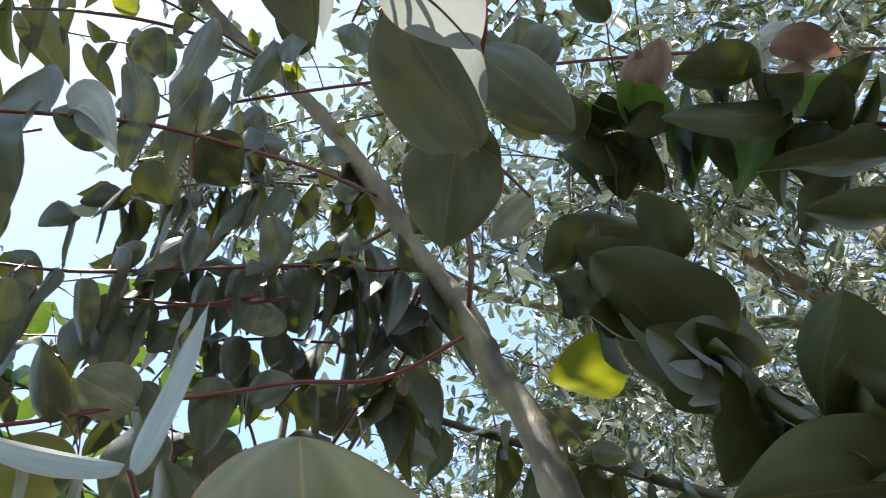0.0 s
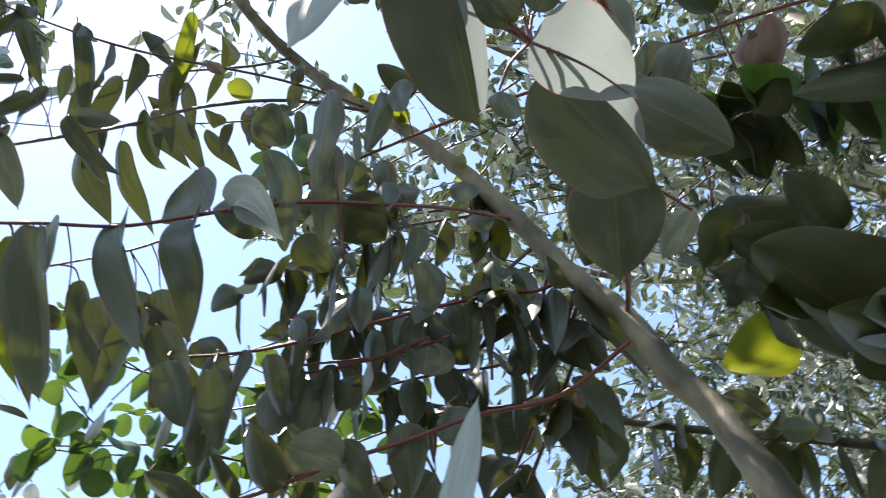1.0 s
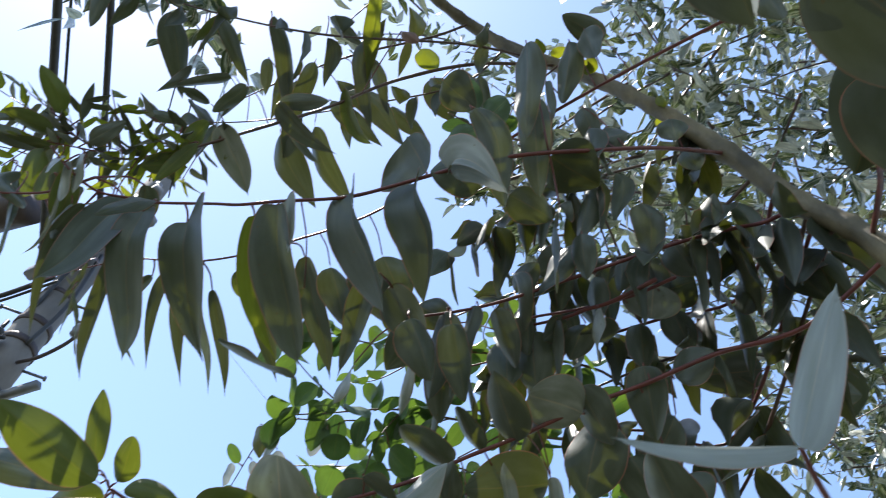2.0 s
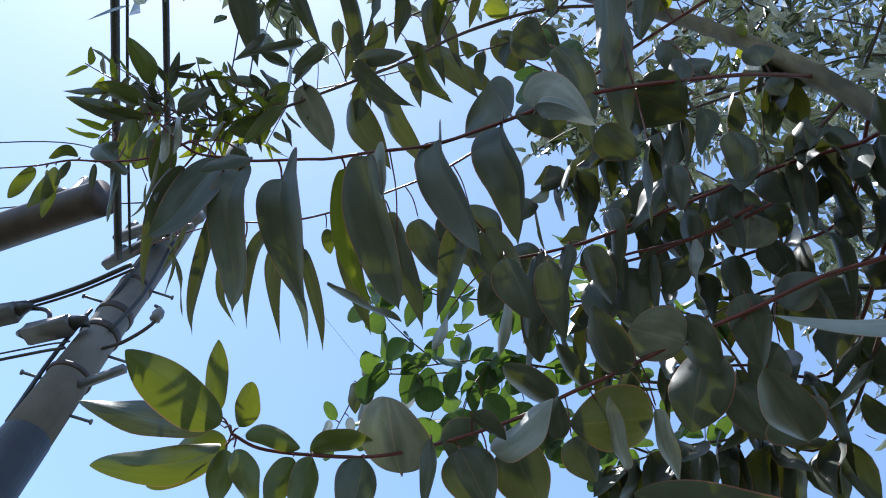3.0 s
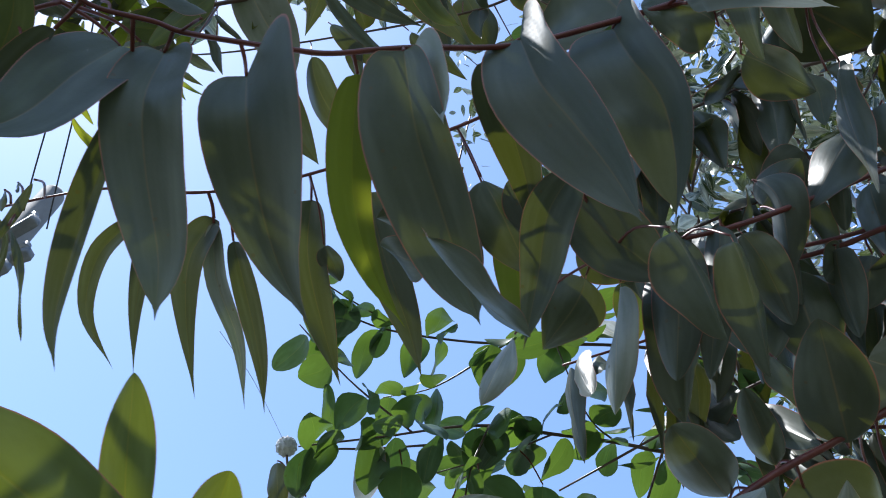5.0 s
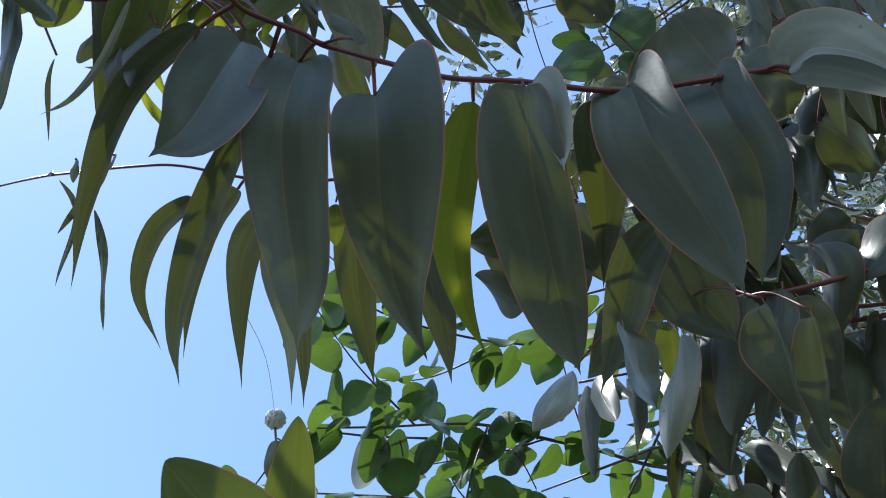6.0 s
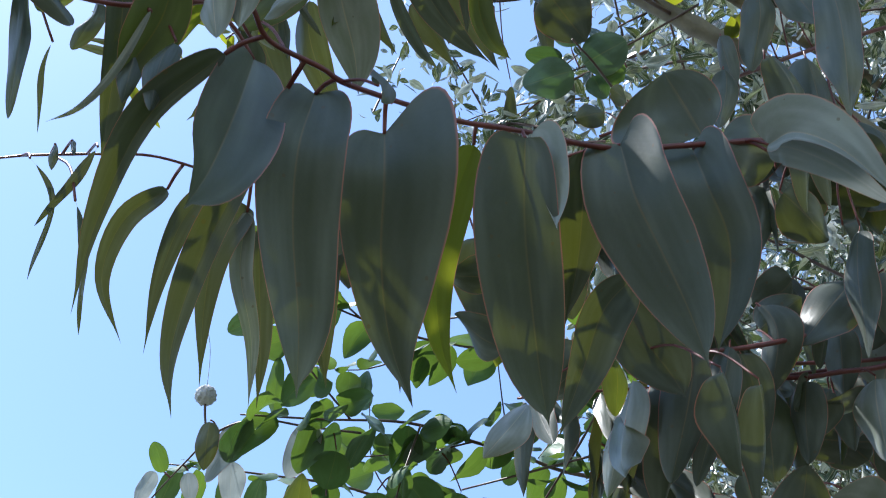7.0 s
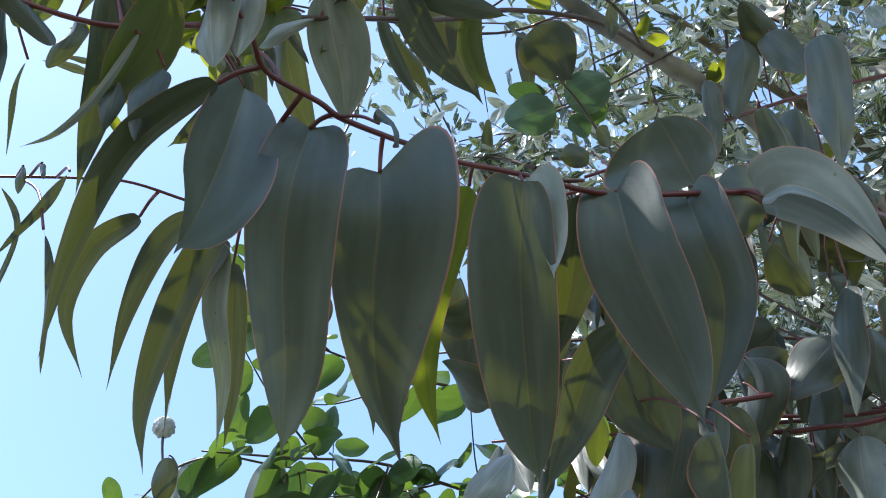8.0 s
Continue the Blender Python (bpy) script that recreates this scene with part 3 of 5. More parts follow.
leaf(bk, (-0.071, 0.575, 2.470), (-0.052, 0.600, 2.460), 0.019, (0.195, -0.475, -0.858), blade, 0, 0.03, twist=1.2)
leaf(bk, (-0.299, 0.559, 2.393), (-0.270, 0.591, 2.324), 0.004, (0.196, -0.917, -0.349), narrow, 0.16, 0.02)
leaf(bk, (-0.267, 0.531, 2.392), (-0.279, 0.567, 2.342), 0.007, (0.542, -0.615, -0.572), narrow, 0.02, 0.02)
leaf(bk, (-0.311, 0.479, 2.391), (-0.297, 0.515, 2.353), 0.003, (0.333, -0.740, -0.584), narrow, -0.06, 0.02)
leaf(bk, (-0.290, 0.550, 2.405), (-0.285, 0.557, 2.387), 0.006, (-0.597, -0.685, -0.417), ovate, 0, 0.02, twist=-1.2)
leaf(bk, (-0.282, 0.543, 2.406), (-0.277, 0.543, 2.391), 0.004, (-0.747, -0.611, -0.263), ovate, 0, 0.02, twist=-1.2)
leaf(bk, (-0.265, 0.542, 2.346), (-0.234, 0.582, 2.286), 0.005, (-0.322, -0.700, -0.637), narrow, 0.05, 0.02)
leaf(bk, (-0.303, 0.467, 2.444), (-0.302, 0.487, 2.408), 0.013, (-0.453, -0.772, -0.445), blade, 0.1, 0.05, twist=-1.2)

n = stem(euc, grow([(0.605, 0.308, 2.329), (0.496, 0.351, 2.317), (0.414, 0.396, 2.297), (0.355, 0.432, 2.275), (0.295, 0.467, 2.255), (0.235, 0.506, 2.232), (0.193, 0.529, 2.216), (0.149, 0.546, 2.190), (0.108, 0.557, 2.169), (0.054, 0.566, 2.142), (0.008, 0.568, 2.122), (-0.046, 0.563, 2.107), (-0.090, 0.556, 2.098), (-0.115, 0.540, 2.095)]), .0028, .0015, red)
leaf(n, (-0.114, 0.512, 2.075), (-0.191, 0.436, 2.067), 0.043, (0.637, -0.590, -0.496), young, 0.02, 0.03)
leaf(n, (-0.127, 0.537, 2.105), (-0.268, 0.560, 2.119), 0.033, (-0.179, -0.936, -0.304), blade, 0.06, 0.03)
leaf(n, (-0.129, 0.526, 2.101), (-0.144, 0.481, 2.148), 0.021, (0.009, -0.728, -0.686), young, 0.03, 0.02)
leaf(n, (-0.109, 0.531, 2.094), (-0.099, 0.482, 2.104), 0.023, (-0.121, -0.225, -0.967), young, -0.05, 0.03)
leaf(n, (-0.116, 0.545, 2.090), (-0.243, 0.598, 2.080), 0.034, (-0.305, -0.834, -0.461), young, 0.1, 0.04)
leaf(n, (-0.117, 0.557, 2.103), (-0.193, 0.618, 2.084), 0.040, (-0.358, -0.651, -0.669), young, -0.05, 0.05)
leaf(n, (-0.106, 0.544, 2.097), (-0.055, 0.556, 2.107), 0.024, (0.248, -0.964, -0.093), young, 0.18, 0.03)
leaf(n, (-0.049, 0.562, 2.107), (0.008, 0.556, 2.131), 0.025, (0.339, -0.347, -0.874), young, 0.12, 0.04)
leaf(n, (0.040, 0.596, 2.130), (0.014, 0.519, 2.153), 0.076, (-0.290, -0.182, -0.940), roundish, 0, 0.05)
leaf(n, (0.108, 0.564, 2.175), (0.071, 0.560, 2.149), 0.057, (0.519, -0.541, -0.662), ovate, 0.25, 0.03)
leaf(n, (0.117, 0.568, 2.153), (0.171, 0.519, 2.191), 0.050, (-0.639, -0.765, -0.082), bloom, -0.1, 0.05)
leaf(n, (0.184, 0.567, 2.184), (0.176, 0.518, 2.194), 0.027, (-0.429, -0.111, -0.897), ovate, 0, 0.03)
leaf(n, (-0.109, 0.544, 2.084), (-0.075, 0.558, 2.036), 0.026, (-0.363, -0.786, -0.501), young, 0, 0.04)
leaf(n, (-0.120, 0.556, 2.093), (-0.113, 0.576, 2.042), 0.026, (-0.212, -0.903, -0.374), young, 0, 0.04)
leaf(n, (-0.058, 0.554, 2.095), (-0.067, 0.560, 2.040), 0.027, (0.515, -0.841, -0.166), young, 0, 0.04)
leaf(n, (-0.041, 0.551, 2.097), (-0.041, 0.555, 2.036), 0.028, (0.489, -0.871, -0.058), young, 0, 0.04)
leaf(n, (0.003, 0.560, 2.115), (0.003, 0.572, 2.048), 0.040, (0.331, -0.927, -0.176), blade, 0, 0.05)
leaf(n, (0.060, 0.541, 2.136), (0.065, 0.567, 2.073), 0.016, (0.215, -0.906, -0.364), narrow, 0, 0.02)
leaf(n, (0.088, 0.566, 2.153), (0.127, 0.600, 2.112), 0.056, (0.162, -0.828, -0.536), ovate, 0, 0.05)
leaf(n, (0.137, 0.582, 2.187), (0.184, 0.631, 2.147), 0.060, (0.209, -0.725, -0.656), ovate, 0, 0.05)
leaf(n, (0.094, 0.528, 2.162), (0.132, 0.548, 2.153), 0.027, (-0.275, 0.073, -0.959), ovate, 0.1, 0.04)
leaf(n, (0.240, 0.511, 2.229), (0.195, 0.444, 2.250), 0.045, (-0.358, -0.052, -0.932), ovate, 0, 0.04)
leaf(n, (0.297, 0.473, 2.251), (0.236, 0.462, 2.248), 0.062, (0.090, -0.278, -0.956), roundish, -0.05, 0.04)
leaf(n, (0.285, 0.449, 2.267), (0.326, 0.479, 2.223), 0.047, (-0.695, -0.107, -0.711), ovate, 0, 0.04)
leaf(n, (0.319, 0.478, 2.259), (0.313, 0.537, 2.197), 0.070, (-0.684, -0.558, -0.470), ovate, 0, 0.04)
leaf(n, (0.286, 0.549, 2.227), (0.196, 0.556, 2.198), 0.071, (0.231, -0.493, -0.839), ovate, 0, 0.05)
leaf(n, (0.182, 0.558, 2.224), (0.119, 0.506, 2.212), 0.035, (0.147, 0.039, -0.988), blade, 0, 0.03)
leaf(n, (0.260, 0.588, 2.179), (0.225, 0.514, 2.203), 0.031, (-0.777, 0.166, -0.607), bloom, 0, 0.03)
leaf(n, (0.277, 0.528, 2.217), (0.307, 0.572, 2.163), 0.031, (-0.849, -0.050, -0.526), bloom, 0, 0.04)
leaf(n, (0.346, 0.424, 2.293), (0.371, 0.473, 2.237), 0.043, (-0.166, -0.707, -0.688), blade, 0, 0.05)
leaf(n, (0.353, 0.503, 2.242), (0.394, 0.530, 2.199), 0.046, (-0.164, -0.756, -0.633), blade, 0, 0.05)
leaf(n, (0.209, 0.539, 2.235), (0.170, 0.494, 2.244), 0.022, (-0.185, -0.040, -0.982), blade, 0, 0.03)
leaf(n, (0.207, 0.493, 2.289), (0.240, 0.511, 2.252), 0.030, (0.193, -0.939, -0.285), blade, 0, 0.03)
leaf(n, (0.402, 0.478, 2.292), (0.381, 0.514, 2.245), 0.049, (0.126, -0.754, -0.644), ovate, 0, 0.05)
leaf(n, (0.206, 0.592, 2.220), (0.237, 0.616, 2.185), 0.043, (0.148, -0.877, -0.456), ovate, 0, 0.05)
leaf(n, (0.385, 0.437, 2.295), (0.415, 0.399, 2.307), 0.046, (-0.691, -0.647, -0.323), ovate, 0, 0.05)

u = stem(euc, grow([(0.252, 0.222, 2.699), (0.121, 0.323, 2.794), (0.016, 0.357, 2.739), (-0.059, 0.381, 2.643), (-0.133, 0.403, 2.572), (-0.186, 0.420, 2.526), (-0.229, 0.436, 2.504), (-0.279, 0.445, 2.487), (-0.327, 0.429, 2.487), (-0.362, 0.415, 2.484)]), .0028, .0010, dark)
# paler grey in place of the sun on this upper blade
spread(u, [(-0.1759, 0.4003, 2.5480), (-0.1552, 0.4220, 2.5348), (-0.1346, 0.4427, 2.5201), (-0.1194, 0.4641, 2.5048)], 0.0196, 0.0284, (-0.012, -0.306, -0.952), ovate, (-0.2, -0.6), (0, 0), 0.0, mat=glaucous_sunlit)
spread(u, [(-0.1184, 0.4084, 2.6394), (-0.0956, 0.4250, 2.6229), (-0.0695, 0.4382, 2.6047), (-0.0484, 0.4416, 2.5894)], 0.0066, 0.0066, (-0.088, -0.264, -0.960), narrow, (0.35, 0.35), (0, 0), 0.0)
spread(u, [(-0.1185, 0.3767, 2.6042), (-0.0881, 0.3939, 2.5887), (-0.0572, 0.4029, 2.5728), (-0.0271, 0.4046, 2.5569)], 0.0162, 0.0135, (-0.108, -0.232, -0.967), lance, (-0.3, -0.5), (0, 0), 0.0)
spread(u, [(-0.0448, 0.3613, 2.6705), (-0.0325, 0.3898, 2.6544), (-0.0120, 0.4059, 2.6365), (0.0110, 0.4084, 2.6193)], 0.0107, 0.0139, (-0.164, -0.207, -0.964), young, (-0.3, -0.5), (0, 0), 0.0)
spread(u, [(-0.1161, 0.3739, 2.6041), (-0.0804, 0.3577, 2.5868), (-0.0460, 0.3402, 2.5673)], 0.0134, 0.0115, (-0.097, -0.188, -0.977), ovate, (0.35, 0.35), (0, 0), 0.0)
leaf(u, (-0.342, 0.438, 2.443), (-0.423, 0.413, 2.436), 0.022, (0.287, -0.772, -0.567), narrow, -0.06, 0.02)
leaf(u, (-0.376, 0.409, 2.463), (-0.434, 0.413, 2.449), 0.012, (0.030, -0.916, -0.399), narrow, 0, 0.02)
leaf(u, (-0.336, 0.398, 2.469), (-0.361, 0.345, 2.478), 0.026, (0.574, -0.392, -0.719), young, -0.1, 0.03)
leaf(u, (-0.337, 0.414, 2.459), (-0.396, 0.401, 2.456), 0.026, (0.054, -0.036, -0.998), young, 0, 0.03)
leaf(u, (-0.332, 0.428, 2.449), (-0.394, 0.427, 2.439), 0.018, (0.162, 0.095, -0.982), young, 0, 0.03)
leaf(u, (-0.344, 0.430, 2.448), (-0.338, 0.464, 2.388), 0.029, (0.672, -0.670, -0.316), young, 0, 0.03)
leaf(u, (-0.324, 0.437, 2.443), (-0.324, 0.464, 2.388), 0.030, (0.700, -0.644, -0.308), young, 0.1, 0.03)
leaf(u, (-0.298, 0.417, 2.455), (-0.262, 0.387, 2.474), 0.025, (-0.152, -0.636, -0.757), ovate, 0, 0.03)
leaf(u, (-0.311, 0.399, 2.467), (-0.308, 0.358, 2.494), 0.014, (0.863, -0.227, -0.452), narrow, 0, 0.02)
leaf(u, (-0.317, 0.402, 2.492), (-0.346, 0.378, 2.495), 0.011, (-0.082, -0.060, -0.995), narrow, 0, 0.02)
leaf(u, (-0.247, 0.440, 2.490), (-0.268, 0.408, 2.498), 0.016, (-0.178, -0.142, -0.974), young, 0, 0.03)
leaf(u, (-0.208, 0.433, 2.506), (-0.243, 0.441, 2.476), 0.029, (0.617, -0.169, -0.769), young, 0.1, 0.03)
leaf(u, (-0.209, 0.415, 2.531), (-0.237, 0.389, 2.536), 0.018, (-0.152, -0.016, -0.988), narrow, 0, 0.03)
leaf(u, (-0.218, 0.403, 2.539), (-0.271, 0.397, 2.531), 0.016, (0.169, -0.781, -0.602), narrow, 0, 0.03)
leaf(u, (-0.189, 0.399, 2.554), (-0.209, 0.427, 2.510), 0.026, (0.720, -0.385, -0.578), young, 0, 0.03)
leaf(u, (-0.195, 0.386, 2.574), (-0.235, 0.373, 2.572), 0.017, (0.006, 0.142, -0.990), narrow, 0, 0.03)
leaf(u, (-0.154, 0.357, 2.592), (-0.186, 0.385, 2.550), 0.021, (0.650, -0.306, -0.696), blade, 0, 0.03)
leaf(u, (-0.187, 0.409, 2.508), (-0.220, 0.446, 2.460), 0.020, (0.074, -0.762, -0.644), young, 0, 0.03)
leaf(u, (-0.295, 0.430, 2.447), (-0.267, 0.435, 2.443), 0.010, (-0.148, -0.021, -0.989), narrow, 0, 0.03)
leaf(u, (0.144, 0.420, 2.283), (0.176, 0.478, 2.235), 0.036, (0.289, -0.705, -0.648), blade, 0, 0.04)
leaf(u, (0.306, 0.500, 2.314), (0.332, 0.526, 2.272), 0.038, (0.030, -0.862, -0.506), ovate, 0, 0.04)
leaf(u, (0.102, 0.419, 2.272), (0.138, 0.458, 2.231), 0.040, (0.259, -0.797, -0.546), blade, 0, 0.04)

u3 = stem(euc, grow([(0.203, 0.285, 2.801), (0.103, 0.299, 2.799), (-0.101, 0.337, 2.802), (-0.261, 0.352, 2.822), (-0.398, 0.353, 2.845), (-0.484, 0.355, 2.859)]), .0022, .0009, dark)
leaf(u3, (-0.347, 0.367, 2.839), (-0.291, 0.471, 2.755), 0.046, (0.478, -0.695, -0.537), sickle_leaf, 0, 0.04)
leaf(u3, (-0.255, 0.353, 2.831), (-0.291, 0.393, 2.800), 0.023, (0.546, -0.139, -0.826), young, 0, 0.04)
leaf(u3, (-0.268, 0.356, 2.831), (-0.195, 0.428, 2.761), 0.027, (0.265, -0.798, -0.541), sickle_leaf, 0, 0.04)
leaf(u3, (-0.192, 0.331, 2.831), (-0.126, 0.459, 2.733), 0.031, (0.395, -0.680, -0.618), sickle_leaf, 0.06, 0.04)
leaf(u3, (-0.110, 0.323, 2.851), (-0.040, 0.346, 2.808), 0.021, (-0.456, -0.224, -0.861), sickle_leaf, 0, 0.04)
leaf(u3, (-0.046, 0.260, 2.845), (-0.025, 0.378, 2.762), 0.027, (0.397, -0.572, -0.717), lit, 0, 0.04)
leaf(u3, (-0.045, 0.328, 2.808), (-0.002, 0.439, 2.723), 0.031, (0.338, -0.655, -0.676), sickle_leaf, -0.05, 0.04)
leaf(u3, (0.038, 0.328, 2.823), (0.070, 0.345, 2.793), 0.036, (-0.112, -0.804, -0.584), lit, 0, 0.04)

u4 = stem(euc, [(0.175, 0.335, 2.975), (0.118, 0.430, 3.013), (-0.013, 0.502, 3.020), (-0.252, 0.600, 3.008), (-0.421, 0.642, 3.015)], .0022, .0009, dark)
leaf(u4, (0.065, 0.448, 3.066), (0.114, 0.503, 3.010), 0.068, (0.105, -0.755, -0.647), ovate, 0, 0.04)
leaf(u4, (-0.184, 0.588, 2.979), (-0.085, 0.678, 2.890), 0.061, (-0.303, -0.474, -0.826), sickle_leaf, -0.06, 0.04)
leaf(u4, (-0.125, 0.557, 2.985), (-0.014, 0.667, 2.884), 0.043, (-0.321, -0.445, -0.836), sickle_leaf, -0.08, 0.04)
leaf(u4, (-0.002, 0.508, 3.027), (0.088, 0.542, 2.971), 0.033, (-0.080, -0.789, -0.609), sickle_leaf, 0, 0.04)
leaf(u4, (-0.112, 0.523, 3.020), (0.005, 0.561, 2.957), 0.038, (-0.066, -0.798, -0.599), sickle_leaf, 0, 0.04)
leaf(u4, (-0.180, 0.506, 3.041), (-0.142, 0.600, 2.962), 0.024, (0.403, -0.680, -0.613), sickle_leaf, 0, 0.04)
leaf(u4, (-0.262, 0.532, 3.022), (-0.290, 0.588, 2.974), 0.025, (0.578, -0.339, -0.742), sickle_leaf, 0, 0.04)
leaf(u4, (0.266, 0.489, 3.100), (0.307, 0.566, 3.029), 0.050, (-0.522, -0.412, -0.747), sickle_leaf, 0, 0.04)
leaf(u4, (0.207, 0.545, 3.080), (0.306, 0.702, 2.934), 0.045, (0.125, -0.717, -0.686), sickle_leaf, 0, 0.04)
leaf(u4, (0.457, 0.640, 2.895), (0.435, 0.631, 2.748), 0.054, (-0.878, -0.451, 0.160), pale, 0, 0.04)
leaf(u4, (0.277, 0.762, 2.768), (0.295, 0.713, 2.660), 0.039, (-0.521, -0.807, 0.277), pale, 0, 0.04)

u2 = stem(euc, grow([(0.210, 0.269, 2.933), (0.048, 0.345, 2.950), (-0.063, 0.385, 2.891), (-0.150, 0.424, 2.822), (-0.203, 0.452, 2.770)]), .0026, .0009, dark)
leaf(u2, (-0.115, 0.388, 2.833), (-0.127, 0.477, 2.724), 0.031, (0.493, -0.646, -0.582), sickle_leaf, 0, 0.04)
leaf(u2, (-0.152, 0.398, 2.814), (-0.153, 0.464, 2.736), 0.021, (0.479, -0.664, -0.574), sickle_leaf, 0, 0.04)
leaf(u2, (-0.066, 0.421, 2.810), (0.051, 0.452, 2.734), 0.041, (-0.227, -0.730, -0.644), sickle_leaf, 0.12, 0.04)
leaf(u2, (0.080, 0.372, 2.837), (0.140, 0.389, 2.796), 0.068, (-0.554, -0.063, -0.830), ovate, 0, 0.04)
leaf(u2, (-0.289, 0.425, 2.787), (-0.321, 0.458, 2.730), 0.018, (0.726, -0.338, -0.599), sickle_leaf, 0.1, 0.04)
leaf(u2, (-0.224, 0.427, 2.783), (-0.312, 0.455, 2.751), 0.018, (0.341, -0.000, -0.940), sickle_leaf, 0, 0.04)
leaf(u2, (-0.185, 0.397, 2.816), (-0.169, 0.435, 2.755), 0.021, (0.348, -0.827, -0.443), sickle_leaf, 0, 0.04)
leaf(u2, (-0.058, 0.385, 2.833), (-0.023, 0.304, 2.849), 0.032, (-0.309, -0.311, -0.899), sickle_leaf, 0, 0.04)
leaf(u2, (-0.029, 0.366, 2.844), (0.016, 0.426, 2.770), 0.022, (0.054, -0.798, -0.600), sickle_leaf, 0, 0.04)

rt = stem(euc, grow([(0.494, 0.275, 2.414), (0.461, 0.299, 2.429), (0.441, 0.330, 2.457), (0.372, 0.350, 2.423), (0.301, 0.382, 2.393), (0.247, 0.405, 2.368), (0.196, 0.432, 2.353), (0.155, 0.449, 2.343), (0.102, 0.467, 2.333)]), .0026, .0016, red)
leaf(rt, (0.185, 0.257, 2.537), (0.213, 0.330, 2.418), 0.038, (-0.193, -0.816, -0.545), blade, 0, 0.04)
leaf(rt, (0.117, 0.271, 2.483), (0.175, 0.337, 2.390), 0.037, (-0.128, -0.767, -0.629), blade, 0.12, 0.04)
leaf(rt, (0.151, 0.328, 2.421), (0.091, 0.328, 2.411), 0.056, (0.116, -0.716, -0.688), ovate, -0.1, 0.04)
leaf(rt, (0.216, 0.302, 2.472), (0.278, 0.314, 2.449), 0.070, (-0.313, -0.123, -0.942), thick, 0, 0.04)
leaf(rt, (0.180, 0.343, 2.434), (0.234, 0.351, 2.415), 0.044, (-0.162, -0.647, -0.745), ovate, 0, 0.04)
leaf(rt, (0.325, 0.318, 2.445), (0.347, 0.359, 2.395), 0.037, (-0.216, -0.714, -0.666), blade, 0.1, 0.04)
leaf(rt, (0.367, 0.399, 2.416), (0.370, 0.428, 2.385), 0.068, (-0.119, -0.716, -0.688), roundish, 0, 0.04)
leaf(rt, (0.322, 0.382, 2.416), (0.327, 0.405, 2.389), 0.033, (-0.826, -0.342, -0.449), blade, 0.1, 0.04)
leaf(rt, (0.262, 0.390, 2.401), (0.263, 0.425, 2.355), 0.022, (0.079, -0.794, -0.603), blade, 0, 0.04)
leaf(rt, (0.297, 0.401, 2.405), (0.308, 0.437, 2.357), 0.029, (-0.820, -0.345, -0.457), blade, 0, 0.04)
leaf(rt, (0.192, 0.443, 2.358), (0.228, 0.480, 2.309), 0.031, (-0.602, -0.356, -0.715), blade, 0.05, 0.04)
leaf(rt, (0.172, 0.436, 2.351), (0.165, 0.508, 2.269), 0.025, (-0.669, -0.584, -0.460), blade, 0.02, 0.04)
leaf(rt, (0.143, 0.448, 2.344), (0.144, 0.512, 2.267), 0.036, (-0.522, -0.654, -0.548), blade, 0.02, 0.04)
leaf(rt, (0.229, 0.441, 2.357), (0.239, 0.472, 2.325), 0.026, (0.330, -0.734, -0.593), blade, 0, 0.04)
leaf(rt, (0.277, 0.443, 2.366), (0.252, 0.455, 2.335), 0.030, (0.485, -0.607, -0.629), ovate, 0, 0.04)
leaf(rt, (0.326, 0.454, 2.358), (0.293, 0.434, 2.348), 0.050, (0.144, 0.239, -0.960), ovate, 0, 0.04)
leaf(rt, (0.211, 0.430, 2.377), (0.229, 0.393, 2.388), 0.033, (-0.669, -0.506, -0.545), ovate, 0, 0.04)
leaf(rt, (0.376, 0.357, 2.442), (0.406, 0.372, 2.408), 0.040, (-0.246, -0.790, -0.561), blade, 0, 0.04)
leaf(rt, (0.418, 0.349, 2.470), (0.416, 0.305, 2.487), 0.041, (-0.828, -0.166, -0.536), ovate, 0, 0.04)
leaf(rt, (0.355, 0.254, 2.557), (0.363, 0.267, 2.525), 0.038, (-0.407, -0.810, -0.422), ovate, 0, 0.04)
leaf(rt, (0.276, 0.287, 2.515), (0.303, 0.269, 2.514), 0.039, (-0.513, -0.723, -0.464), ovate, 0, 0.04)
leaf(rt, (0.399, 0.429, 2.419), (0.427, 0.453, 2.379), 0.038, (-0.278, -0.726, -0.629), blade, 0, 0.04)
leaf(rt, (0.367, 0.449, 2.407), (0.379, 0.481, 2.362), 0.034, (-0.175, -0.779, -0.602), blade, 0, 0.04)
leaf(rt, (0.389, 0.286, 2.559), (0.402, 0.298, 2.527), 0.033, (-0.472, -0.742, -0.476), ovate, 0, 0.04)
leaf(rt, (0.252, 0.272, 2.573), (0.278, 0.298, 2.531), 0.030, (-0.278, -0.725, -0.630), blade, 0, 0.04)

rr = stem(euc, [(1.100, -0.300, 2.950), (0.760, -0.070, 2.870), (0.509, 0.116, 2.789), (0.414, 0.188, 2.760), (0.325, 0.254, 2.719), (0.251, 0.309, 2.676), (0.191, 0.353, 2.633), (0.149, 0.392, 2.608), (0.118, 0.421, 2.595)], .0030, .0016, red)
leaf(rr, (0.217, 0.315, 2.665), (0.214, 0.355, 2.596), 0.029, (-0.518, -0.750, -0.411), blade, 0.05, 0.03)
leaf(rr, (0.236, 0.241, 2.745), (0.243, 0.303, 2.659), 0.036, (-0.552, -0.653, -0.519), blade, 0.05, 0.03)
leaf(rr, (0.218, 0.295, 2.712), (0.236, 0.324, 2.651), 0.021, (-0.946, -0.075, -0.314), blade, 0, 0.03)
